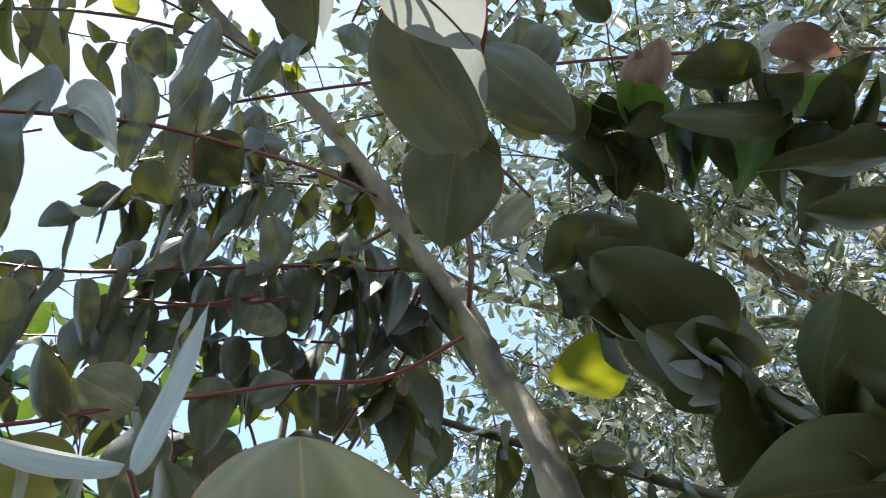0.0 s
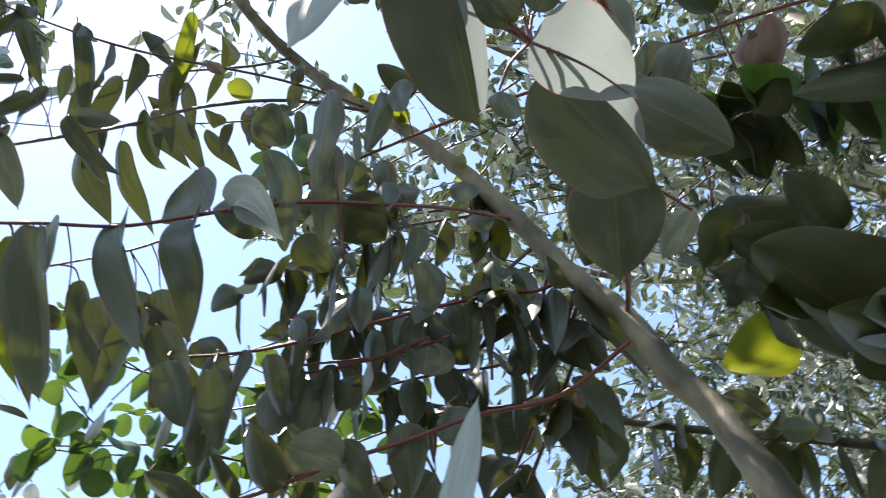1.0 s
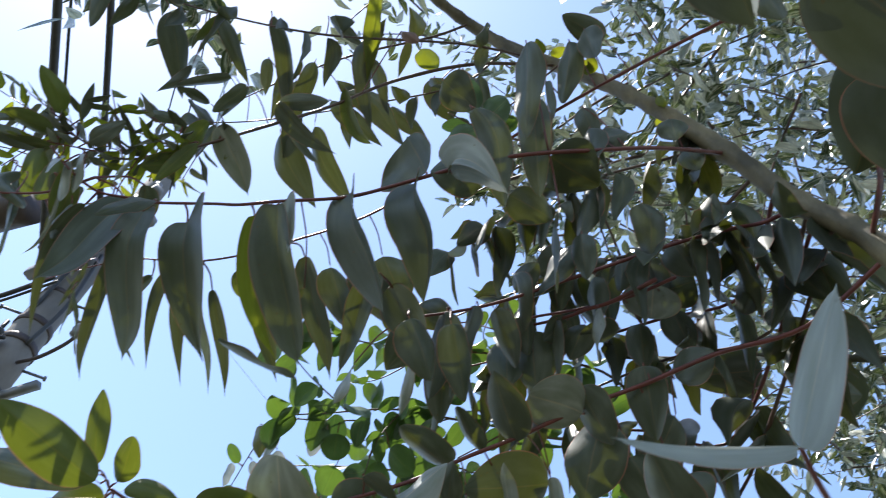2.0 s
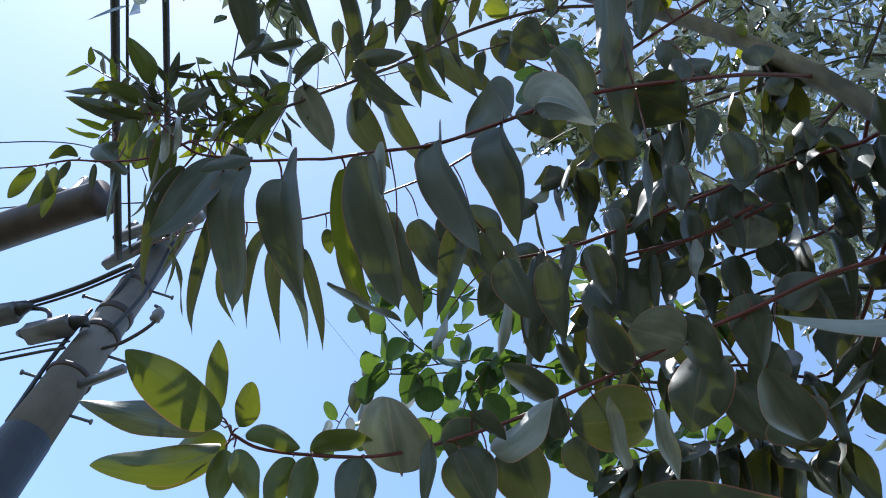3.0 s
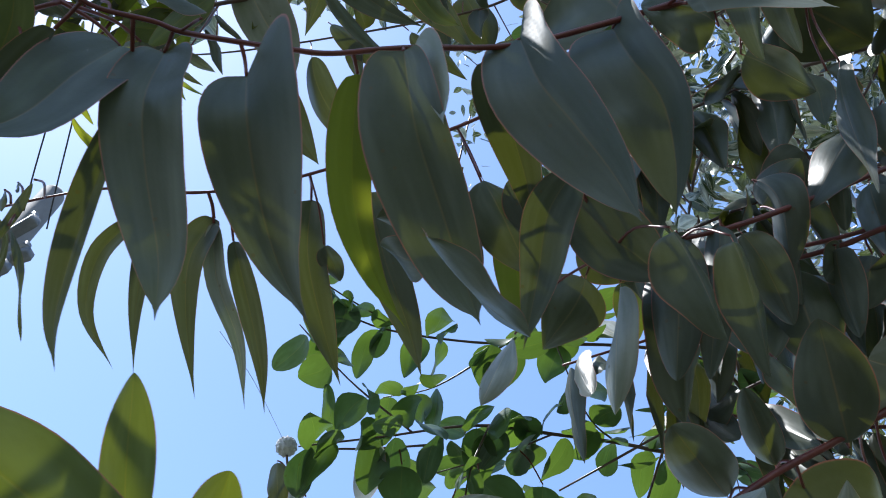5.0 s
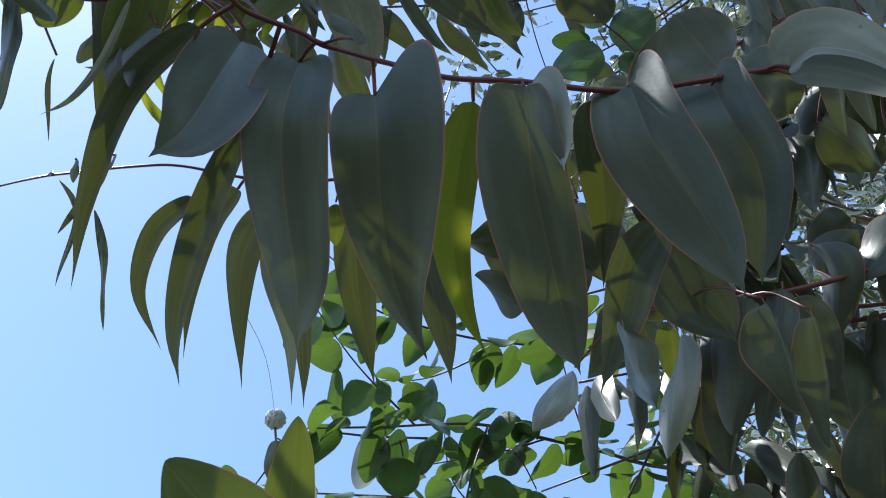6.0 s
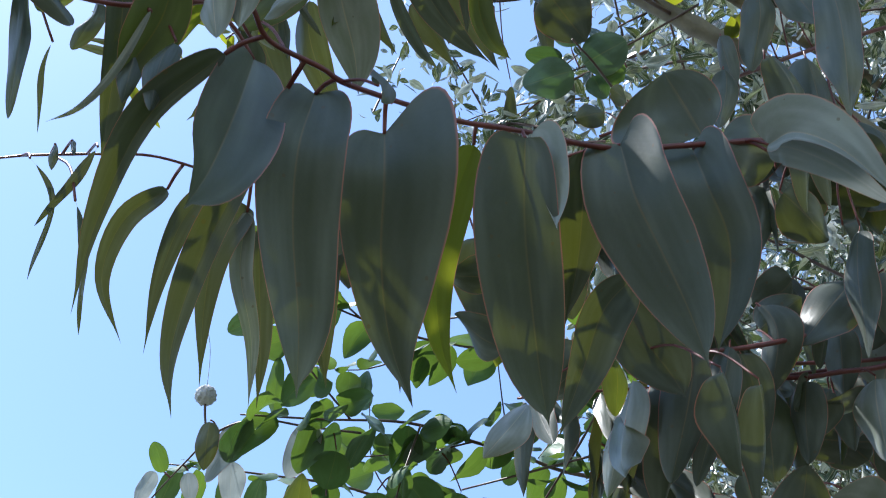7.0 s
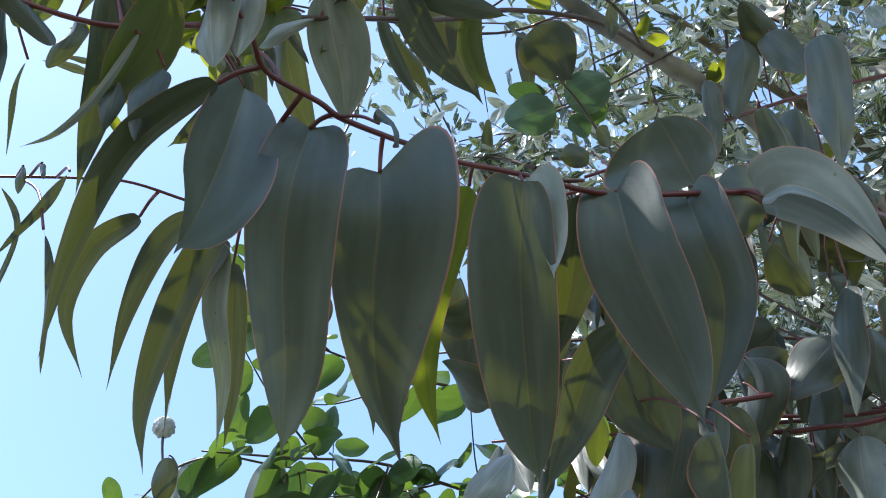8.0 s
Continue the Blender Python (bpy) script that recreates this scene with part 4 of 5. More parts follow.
leaf(rr, (0.287, 0.232, 2.749), (0.221, 0.216, 2.765), 0.038, (-0.170, -0.263, -0.949), blade, 0, 0.03)
leaf(rr, (0.251, 0.220, 2.736), (0.266, 0.232, 2.660), 0.040, (-0.843, -0.478, -0.245), blade, 0, 0.03)
leaf(rr, (0.128, 0.408, 2.635), (0.102, 0.426, 2.626), 0.027, (-0.303, -0.748, -0.591), ovate, 0, 0.03)
leaf(rr, (0.141, 0.388, 2.639), (0.118, 0.387, 2.638), 0.024, (0.035, -0.798, -0.601), ovate, 0, 0.03)
leaf(rr, (0.259, 0.275, 2.517), (0.263, 0.290, 2.459), 0.035, (-0.783, -0.592, -0.192), blade, 0, 0.03)
leaf(rr, (0.196, 0.377, 2.618), (0.180, 0.406, 2.597), 0.023, (-0.107, -0.604, -0.790), blade, 0, 0.03)

stem(euc, [(0.377, 0.369, 2.386), (0.339, 0.405, 2.385), (0.290, 0.441, 2.390), (0.254, 0.464, 2.395), (0.223, 0.485, 2.399)], .0022, .0014, red)

rl2 = stem(euc, [(0.350, 0.365, 2.364), (0.315, 0.402, 2.361), (0.290, 0.422, 2.362), (0.270, 0.440, 2.363), (0.237, 0.463, 2.367), (0.206, 0.482, 2.372)], .0026, .0014, red)
leaf(rl2, (0.206, 0.417, 2.394), (0.229, 0.453, 2.339), 0.034, (-0.924, -0.004, -0.383), blade, 0.2, 0.04)
leaf(rl2, (0.263, 0.362, 2.396), (0.232, 0.417, 2.357), 0.042, (-0.808, -0.569, -0.153), ovate, 0, 0.04)
leaf(rl2, (0.220, 0.487, 2.375), (0.227, 0.509, 2.310), 0.052, (-0.547, -0.772, -0.325), ovate, 0, 0.05)
leaf(rl2, (0.242, 0.463, 2.365), (0.257, 0.501, 2.300), 0.053, (-0.453, -0.716, -0.530), blade, 0, 0.05)
leaf(rl2, (0.262, 0.437, 2.356), (0.273, 0.477, 2.305), 0.030, (-0.978, 0.003, -0.210), blade, 0, 0.05)
leaf(rl2, (0.233, 0.327, 2.404), (0.244, 0.385, 2.319), 0.028, (-0.987, 0.160, -0.018), blade, 0, 0.05)
leaf(rl2, (0.296, 0.439, 2.363), (0.285, 0.468, 2.329), 0.035, (-0.396, -0.764, -0.510), ovate, 0, 0.04)
leaf(rl2, (0.261, 0.341, 2.383), (0.273, 0.370, 2.337), 0.028, (-0.562, -0.624, -0.544), blade, 0, 0.04)
leaf(rl2, (0.238, 0.337, 2.421), (0.247, 0.327, 2.422), 0.041, (-0.756, -0.649, -0.078), blade, 0, 0.04)
leaf(rl2, (0.267, 0.400, 2.447), (0.241, 0.433, 2.430), 0.044, (-0.104, -0.529, -0.842), ovate, 0.1, 0.04)
leaf(rl2, (0.296, 0.404, 2.344), (0.303, 0.436, 2.287), 0.050, (-0.983, 0.186, -0.012), pale, 0, 0.05)

m1 = stem(euc, grow([(0.553, 0.247, 2.638), (0.434, 0.318, 2.656), (0.312, 0.388, 2.639), (0.220, 0.451, 2.614), (0.150, 0.527, 2.590)]), .0027, .0012, dark)

m2 = stem(euc, grow([(0.606, 0.377, 2.493), (0.509, 0.430, 2.498), (0.419, 0.489, 2.487), (0.335, 0.543, 2.479), (0.248, 0.598, 2.481), (0.161, 0.649, 2.475)]), .0027, .0012, red)

m3 = stem(euc, grow([(0.636, 0.513, 2.381), (0.535, 0.567, 2.397), (0.445, 0.605, 2.411), (0.366, 0.649, 2.445), (0.266, 0.662, 2.476)]), .0027, .0012, red)

m4 = stem(euc, grow([(0.664, 0.581, 2.336), (0.550, 0.635, 2.352), (0.461, 0.679, 2.363), (0.386, 0.741, 2.385), (0.318, 0.815, 2.399)]), .0027, .0012, dark)

m5 = stem(euc, grow([(0.502, 0.281, 2.442), (0.410, 0.375, 2.495), (0.327, 0.467, 2.546), (0.247, 0.569, 2.592), (0.137, 0.701, 2.636)]), .0027, .0012, dark)

m6 = stem(euc, grow([(0.614, 0.316, 2.349), (0.525, 0.432, 2.427), (0.445, 0.535, 2.472), (0.359, 0.663, 2.509), (0.238, 0.846, 2.536)]), .0027, .0012, dark)

lf = stem(euc, [(-0.248, 0.403, 2.363), (-0.284, 0.419, 2.342), (-0.321, 0.424, 2.328), (-0.358, 0.424, 2.317), (-0.388, 0.429, 2.303), (-0.422, 0.432, 2.290)], .0016, .0007, red)
leaf(lf, (-0.349, 0.420, 2.319), (-0.377, 0.421, 2.308), 0.014, (0.375, 0.062, -0.925), young, -0.3, 0.03)
leaf(lf, (-0.368, 0.425, 2.305), (-0.380, 0.455, 2.262), 0.018, (0.201, -0.776, -0.598), young, 0.1, 0.03)
leaf(lf, (-0.378, 0.429, 2.303), (-0.363, 0.461, 2.258), 0.014, (0.652, -0.701, -0.288), young, 0.1, 0.03)
leaf(lf, (-0.337, 0.427, 2.326), (-0.332, 0.448, 2.301), 0.008, (0.660, -0.638, -0.396), narrow, 0, 0.03)
leaf(lf, (-0.383, 0.424, 2.294), (-0.401, 0.450, 2.266), 0.016, (0.704, -0.228, -0.672), young, 0, 0.03)
leaf(lf, (-0.358, 0.424, 2.317), (-0.365, 0.440, 2.295), 0.009, (0.756, -0.407, -0.513), narrow, 0, 0.03)

bl = stem(euc, [(0.554, 0.278, 2.388), (0.462, 0.171, 2.273), (0.357, 0.072, 2.160), (0.300, -0.019, 2.071), (0.259, -0.052, 2.054), (0.227, -0.076, 2.042)], .0030, .0016, red)
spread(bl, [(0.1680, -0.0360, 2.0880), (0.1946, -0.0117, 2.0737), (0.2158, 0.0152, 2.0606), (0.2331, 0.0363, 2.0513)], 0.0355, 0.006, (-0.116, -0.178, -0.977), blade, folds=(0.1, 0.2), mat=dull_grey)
# made-up pale sliver, drawn as the sunlit half of the leaf before it
spread(bl, [(0.1788, -0.0284, 2.1013), (0.2032, -0.0136, 2.0810), (0.2197, 0.0097, 2.0695), (0.2342, 0.0327, 2.0585)], 0.0085, 0.0085, (-0.127, -0.178, -0.976), blade, folds=(0.1, 0.1), mat=sunlit_grey)
spread(bl, [(0.2375, -0.0168, 2.0543), (0.2664, -0.0185, 2.0445), (0.2976, -0.0151, 2.0350)], 0.0195, 0.0305, (-0.274, -0.147, -0.950), ovate, folds=(0.1, 0.1), mat=sunlit_grey)
# dark tube over the pale leaf's midrib; its colour stands for blocked light
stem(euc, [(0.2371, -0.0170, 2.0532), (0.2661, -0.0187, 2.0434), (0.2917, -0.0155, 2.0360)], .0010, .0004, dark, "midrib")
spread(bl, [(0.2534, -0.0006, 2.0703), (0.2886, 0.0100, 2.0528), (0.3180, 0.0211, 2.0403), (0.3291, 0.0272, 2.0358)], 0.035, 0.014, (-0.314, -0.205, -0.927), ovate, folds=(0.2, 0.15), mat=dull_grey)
# another added sliver: painted sun on the broad leaf's right half
spread(bl, [(0.2644, -0.0017, 2.0759), (0.2968, 0.0047, 2.0618), (0.3245, 0.0196, 2.0469)], 0.014, 0.0185, (-0.316, -0.192, -0.929), blade, folds=(0.1, 0.1), mat=sunlit_grey)
spread(bl, [(0.3358, 0.0468, 2.1042), (0.3481, 0.0739, 2.0877), (0.3618, 0.1013, 2.0727)], 0.031, 0.034, (-0.385, -0.296, -0.875), blade, folds=(0.05, 0.35), mat=waxy)
# hidden leaf added sunward to shade the right half of the one before
leaf(bl, (0.3472, 0.0325, 2.1366), (0.3592, 0.1225, 2.1266), 0.060, (-0.3, -0.2, -0.93), thick, 0, 0.04, twist=0.1)
spread(bl, [(0.4017, 0.0530, 2.1164), (0.3971, 0.0722, 2.1082), (0.3944, 0.0893, 2.1024)], 0.0105, 0.0105, (-0.447, -0.270, -0.853), ovate, folds=(0.1, 0.1), mat=glaucous_sunlit)
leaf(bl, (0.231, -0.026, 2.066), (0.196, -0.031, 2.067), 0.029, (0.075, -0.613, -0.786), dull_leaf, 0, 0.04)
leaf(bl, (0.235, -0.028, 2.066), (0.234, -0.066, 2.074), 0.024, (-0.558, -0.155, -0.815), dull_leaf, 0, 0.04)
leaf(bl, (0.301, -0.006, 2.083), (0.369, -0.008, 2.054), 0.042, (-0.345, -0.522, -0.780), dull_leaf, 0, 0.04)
leaf(bl, (0.130, -0.001, 2.150), (0.126, 0.038, 2.087), 0.067, (-0.872, -0.438, -0.218), sunlit_pale, 0, 0.05)
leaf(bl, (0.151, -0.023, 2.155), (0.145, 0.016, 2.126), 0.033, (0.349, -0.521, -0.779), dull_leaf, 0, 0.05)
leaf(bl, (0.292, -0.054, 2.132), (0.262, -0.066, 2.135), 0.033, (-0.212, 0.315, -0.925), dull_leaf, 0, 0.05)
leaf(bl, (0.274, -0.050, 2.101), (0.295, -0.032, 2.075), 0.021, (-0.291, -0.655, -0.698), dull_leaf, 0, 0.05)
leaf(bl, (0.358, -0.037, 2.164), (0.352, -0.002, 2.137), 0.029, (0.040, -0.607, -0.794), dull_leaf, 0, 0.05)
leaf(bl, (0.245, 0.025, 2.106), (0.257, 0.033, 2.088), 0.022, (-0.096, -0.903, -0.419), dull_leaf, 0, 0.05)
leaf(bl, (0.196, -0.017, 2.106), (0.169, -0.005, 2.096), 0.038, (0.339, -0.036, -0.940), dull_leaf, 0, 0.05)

nl = stem(euc, [(0.494, 0.380, 1.885), (0.345, 0.235, 1.862), (0.262, 0.158, 1.850), (0.242, 0.138, 1.852)], .0016, .0011, red)
# both blades get the pale material in place of sun on them
spread(nl, [(0.242, 0.138, 1.853), (0.239, 0.108, 1.866), (0.235, 0.079, 1.8755)], .0145, .0140, (-0.976, 0.033, -0.213), blade, folds=(0.12, 0.12), mat=sunlit_grey)
spread(nl, [(0.240, 0.137, 1.852), (0.208, 0.149, 1.853), (0.175, 0.157, 1.857)], .0080, .0085, (-0.45, -0.74, 0.50), blade, folds=(0.15, 0.75), mat=sunlit_grey)
leaf(nl, (0.312, 0.122, 1.806), (0.270, 0.071, 1.823), 0.084, (-0.369, -0.028, -0.929), pale, 0, 0.05, twist=0.1)
leaf(nl, (0.347, 0.432, 2.014), (0.207, 0.423, 2.001), 0.064, (0.113, -0.463, -0.879), ovate, 0.12, 0.05, twist=0.1)
leaf(nl, (0.368, 0.440, 2.103), (0.313, 0.383, 2.118), 0.048, (-0.365, 0.109, -0.925), ovate, 0, 0.05, twist=0.1)
leaf(nl, (0.392, 0.493, 2.211), (0.419, 0.503, 2.180), 0.068, (-0.302, -0.797, -0.523), ovate, 0, 0.05, twist=0.1)

dk = stem(euc, [(0.731, 0.008, 1.950), (0.661, 0.027, 1.992), (0.636, 0.044, 2.029), (0.626, 0.059, 2.061), (0.622, 0.077, 2.102), (0.613, 0.106, 2.162), (0.610, 0.138, 2.265), (0.603, 0.173, 2.344)], .0036, .0018, red)
leaf(dk, (0.687, 0.189, 2.306), (0.628, 0.251, 2.302), 0.073, (-0.219, -0.261, -0.940), lit, 0, 0.03)
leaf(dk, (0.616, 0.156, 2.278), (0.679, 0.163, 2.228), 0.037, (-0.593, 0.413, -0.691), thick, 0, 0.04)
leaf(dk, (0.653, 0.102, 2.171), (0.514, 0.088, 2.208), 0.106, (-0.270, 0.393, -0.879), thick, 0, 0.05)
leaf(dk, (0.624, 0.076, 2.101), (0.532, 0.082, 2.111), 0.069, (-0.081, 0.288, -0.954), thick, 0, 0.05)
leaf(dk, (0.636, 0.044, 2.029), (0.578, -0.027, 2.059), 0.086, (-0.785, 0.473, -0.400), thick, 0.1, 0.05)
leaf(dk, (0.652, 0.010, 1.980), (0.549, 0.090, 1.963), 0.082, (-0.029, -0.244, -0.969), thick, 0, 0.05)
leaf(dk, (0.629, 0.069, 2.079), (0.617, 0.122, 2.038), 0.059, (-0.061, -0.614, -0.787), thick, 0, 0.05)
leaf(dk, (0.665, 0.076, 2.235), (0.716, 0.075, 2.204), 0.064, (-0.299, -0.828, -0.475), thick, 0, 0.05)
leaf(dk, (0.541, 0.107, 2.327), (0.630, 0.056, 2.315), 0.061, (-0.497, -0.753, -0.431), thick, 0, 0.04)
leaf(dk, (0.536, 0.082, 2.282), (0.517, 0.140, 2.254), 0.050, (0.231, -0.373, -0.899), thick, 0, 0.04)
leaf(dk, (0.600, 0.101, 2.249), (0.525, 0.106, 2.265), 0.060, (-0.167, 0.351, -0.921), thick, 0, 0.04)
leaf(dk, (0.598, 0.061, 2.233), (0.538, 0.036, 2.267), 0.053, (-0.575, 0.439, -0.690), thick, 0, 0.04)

dk2 = stem(euc, [(0.741, -0.213, 2.178), (0.702, -0.169, 2.221), (0.679, -0.138, 2.263), (0.633, -0.097, 2.309), (0.587, -0.056, 2.355), (0.539, 0.007, 2.371), (0.511, 0.055, 2.384)], .0036, .0018, red)
leaf(dk2, (0.497, 0.044, 2.371), (0.567, 0.028, 2.351), 0.058, (-0.338, -0.739, -0.583), thick, 0, 0.04)
leaf(dk2, (0.492, 0.036, 2.319), (0.435, 0.040, 2.327), 0.054, (-0.105, 0.446, -0.889), thick, 0, 0.04)
leaf(dk2, (0.610, -0.099, 2.296), (0.513, -0.023, 2.278), 0.047, (-0.489, -0.729, -0.479), thick, 0.1, 0.05)
leaf(dk2, (0.563, -0.104, 2.293), (0.503, -0.054, 2.295), 0.051, (0.187, 0.262, -0.947), thick, 0, 0.05)
leaf(dk2, (0.662, -0.120, 2.215), (0.563, -0.041, 2.197), 0.044, (0.269, 0.123, -0.955), thick, -0.05, 0.05)
leaf(dk2, (0.662, -0.102, 2.162), (0.594, -0.042, 2.163), 0.039, (0.085, 0.110, -0.990), thick, 0.1, 0.05)
leaf(dk2, (0.663, -0.079, 2.244), (0.653, -0.025, 2.224), 0.045, (0.107, -0.317, -0.942), thick, 0, 0.05)
leaf(dk2, (0.456, -0.050, 2.369), (0.410, -0.058, 2.378), 0.037, (-0.260, 0.646, -0.718), thick, 0, 0.05)
leaf(dk2, (0.336, -0.027, 2.175), (0.372, -0.012, 2.143), 0.040, (-0.215, -0.770, -0.601), thick, 0, 0.05)
leaf(dk2, (0.311, -0.013, 2.121), (0.345, -0.002, 2.092), 0.033, (-0.218, -0.795, -0.566), thick, 0, 0.05)
leaf(dk2, (0.329, 0.014, 2.126), (0.373, 0.015, 2.097), 0.041, (-0.502, 0.421, -0.756), thick, 0, 0.05)
leaf(dk2, (0.522, 0.012, 2.329), (0.529, -0.033, 2.345), 0.040, (-0.875, -0.278, -0.397), thick, 0, 0.05)
leaf(dk2, (0.573, -0.040, 2.308), (0.612, -0.020, 2.284), 0.034, (-0.037, -0.725, -0.688), thick, 0, 0.05)
leaf(dk2, (0.663, -0.134, 2.382), (0.702, -0.145, 2.372), 0.022, (-0.355, -0.517, -0.779), pale, 0, 0.05)
leaf(dk2, (0.689, -0.097, 2.356), (0.730, -0.145, 2.361), 0.026, (0.065, -0.043, -0.997), pale, 0, 0.05)
leaf(dk2, (0.602, -0.125, 2.402), (0.613, -0.157, 2.411), 0.028, (-0.762, -0.408, -0.504), pale, 0, 0.05)
leaf(dk2, (0.595, -0.125, 2.405), (0.619, -0.101, 2.385), 0.031, (-0.026, -0.608, -0.793), pale, 0, 0.05)
leaf(dk2, (0.607, -0.122, 2.399), (0.657, -0.160, 2.372), 0.044, (-0.091, 0.489, -0.867), dead, 0.2, 0.15)
leaf(dk2, (0.625, -0.112, 2.387), (0.654, -0.120, 2.357), 0.033, (-0.697, -0.498, -0.515), dead, 0.2, 0.15)
leaf(dk2, (0.551, -0.024, 2.379), (0.512, -0.069, 2.390), 0.049, (0.133, -0.347, -0.928), dead, 0.2, 0.15)
leaf(dk2, (0.534, -0.020, 2.384), (0.500, -0.049, 2.386), 0.027, (-0.508, 0.529, -0.680), dead, 0.2, 0.15)
leaf(dk2, (0.573, -0.013, 2.366), (0.539, -0.011, 2.355), 0.027, (0.284, 0.421, -0.861), dead, 0.2, 0.15)

lo = stem(euc, [(1.234, 0.144, 2.251), (1.103, 0.248, 2.339), (1.002, 0.323, 2.404), (0.890, 0.406, 2.470), (0.804, 0.479, 2.530), (0.668, 0.603, 2.645), (0.585, 0.681, 2.702), (0.480, 0.757, 2.768)], .0090, .0040, olive)
leaf(lo, (0.436, 0.412, 2.470), (0.396, 0.446, 2.471), 0.055, (-0.527, -0.604, -0.598), ovate, 0, 0.05)
leaf(lo, (0.576, 0.522, 2.485), (0.483, 0.575, 2.498), 0.065, (-0.276, -0.247, -0.929), ovate, 0, 0.05)
leaf(lo, (0.575, 0.547, 2.474), (0.516, 0.542, 2.499), 0.065, (-0.359, -0.251, -0.899), ovate, 0, 0.05)
leaf(lo, (0.712, 0.349, 2.390), (0.775, 0.324, 2.376), 0.049, (-0.285, -0.198, -0.938), ovate, 0, 0.05)
leaf(lo, (0.692, 0.273, 2.257), (0.725, 0.254, 2.252), 0.029, (-0.491, -0.772, -0.405), ovate, 0, 0.05)
leaf(lo, (0.631, 0.522, 2.463), (0.685, 0.506, 2.449), 0.049, (-0.359, -0.793, -0.492), ovate, 0, 0.05)
leaf(lo, (0.017, 0.253, 2.629), (0.042, 0.255, 2.609), 0.016, (-0.354, -0.755, -0.553), dead, 0, 0.1)
leaf(lo, (0.515, 0.352, 2.331), (0.525, 0.358, 2.314), 0.013, (-0.321, -0.814, -0.483), dead, 0, 0.1)
rng = random.Random(23)
for z, x, y in ((2.691, 0.376, 0.290), (2.807, 0.302, 0.305), (2.90, 0.232, 0.322)):
    for _ in range(2):
        root = Vector((x, y, z))
        out = Vector((rng.uniform(-1, 0.4), rng.uniform(-0.9, 0.5), rng.uniform(-0.9, 0.2))).normalized()
        leaf(trunk, root + out * 0.010, root + out * rng.uniform(0.034, 0.05), 0.018, (rng.uniform(-0.6, 0.2), rng.uniform(-0.6, 0.2), -0.8), lit, 0, 0.05)
rng = random.Random(19)
for k in range(14):
    run = RUNS[u.name]
    p = run[int((0.56 + 0.03 * k) * (len(run) - 1))]
    d = Vector((rng.uniform(-0.9, 0.2), rng.uniform(-0.6, 0.6), rng.uniform(-0.5, 0.7))).normalized()
    bend = Vector((rng.uniform(-1, 1), rng.uniform(-1, 1), rng.uniform(-1, 1))) * 0.012
    shoot = stem(euc, [p, p + d * 0.04 + bend, p + d * 0.085], 0.0011, 0.0006, red)
    leafy(shoot, 0.15, 1.0, 4, 0.040, 0.0085, [sprout, sprout, narrow, silver_lance], 500 + k, 0.4)
leafy(u, 0.5, 1.0, 8, 0.046, 0.010, [sprout, narrow, silver_lance], 21, 0.5)
leafy(u3, 0.15, 1.0, 9, 0.08, 0.026, plain_mix, 33, 1.6, hang=True)
leafy(u4, 0.2, 1.0, 8, 0.09, 0.03, plain_mix, 34, 1.6, hang=True)
leafy(rt, 0.05, 0.42, 5, 0.095, 0.034, plain_mix, 23, 1.6, hang=True)
leafy(m1, 0.1, 1.0, 18, 0.1, 0.036, plain_mix, 24, 1.9, hang=True)
leafy(m2, 0.1, 1.0, 15, 0.1, 0.032, plain_mix, 25, 1.9, hang=True)
leafy(m3, 0.0, 1.0, 17, 0.1, 0.038, plain_mix, 26, 1.9, hang=True)
leafy(m4, 0.0, 1.0, 17, 0.1, 0.04, plain_mix, 27, 1.9, hang=True)
leafy(m5, 0.1, 0.8, 16, 0.105, 0.034, plain_mix, 28, 1.9, hang=True)
leafy(m6, 0.1, 0.5, 4, 0.105, 0.036, plain_mix, 29, 1.9, hang=True)
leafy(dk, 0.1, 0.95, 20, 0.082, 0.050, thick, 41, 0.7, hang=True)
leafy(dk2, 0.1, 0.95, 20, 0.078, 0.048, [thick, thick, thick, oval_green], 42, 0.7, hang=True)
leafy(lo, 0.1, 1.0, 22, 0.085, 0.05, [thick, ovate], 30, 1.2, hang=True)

SEED, THREAD_MID, THREAD_TOP = (-0.055, 0.925, 2.626), (-0.105, 0.777, 2.543), (-0.145, 0.719, 2.533)
# green round-leaved gum behind
gum = thing("round_leaf_gum", "slender gum with small bright green round leaves", "tree", (0.9, 1.6, 0))
stem(gum, [(0.9, 1.6, -0.05), (0.88, 1.55, 0.8), (0.84, 1.4, 1.6), (0.75, 1.15, 2.3), (0.66, 0.95, 2.6), (0.62, 0.85, 3.0)], 0.022, 0.006, bark, "trunk")
g_low = stem(gum, [(0.70, 1.05, 2.45), (0.540, 0.845, 2.60), (0.339, 0.796, 2.569), (0.209, 0.778, 2.543), (0.123, 0.778, 2.535), (0.028, 0.798, 2.517), (-0.05, 0.819, 2.508)], 0.003, 0.0009, dark)
g_top = stem(gum, [(0.65, 0.92, 2.68), (0.50, 0.78, 2.72), (0.372, 0.745, 2.703), (0.214, 0.748, 2.671), (0.124, 0.752, 2.65), (0.02, 0.753, 2.644), (-0.046, 0.745, 2.659)], 0.003, 0.0009, dark)
g_far = stem(gum, [(0.72, 1.1, 2.4), (0.45, 1.0, 2.52), (0.28, 0.955, 2.57), (0.154, 0.948, 2.581), (0.045, 0.974, 2.584), (-0.065, 1.015, 2.591)], 0.003, 0.0009, dark)
g_mid = stem(gum, [(0.72, 1.1, 2.38), (0.50, 0.93, 2.50), (0.36, 0.88, 2.52), (0.25, 0.86, 2.53), (0.16, 0.87, 2.54)], 0.003, 0.001, dark)
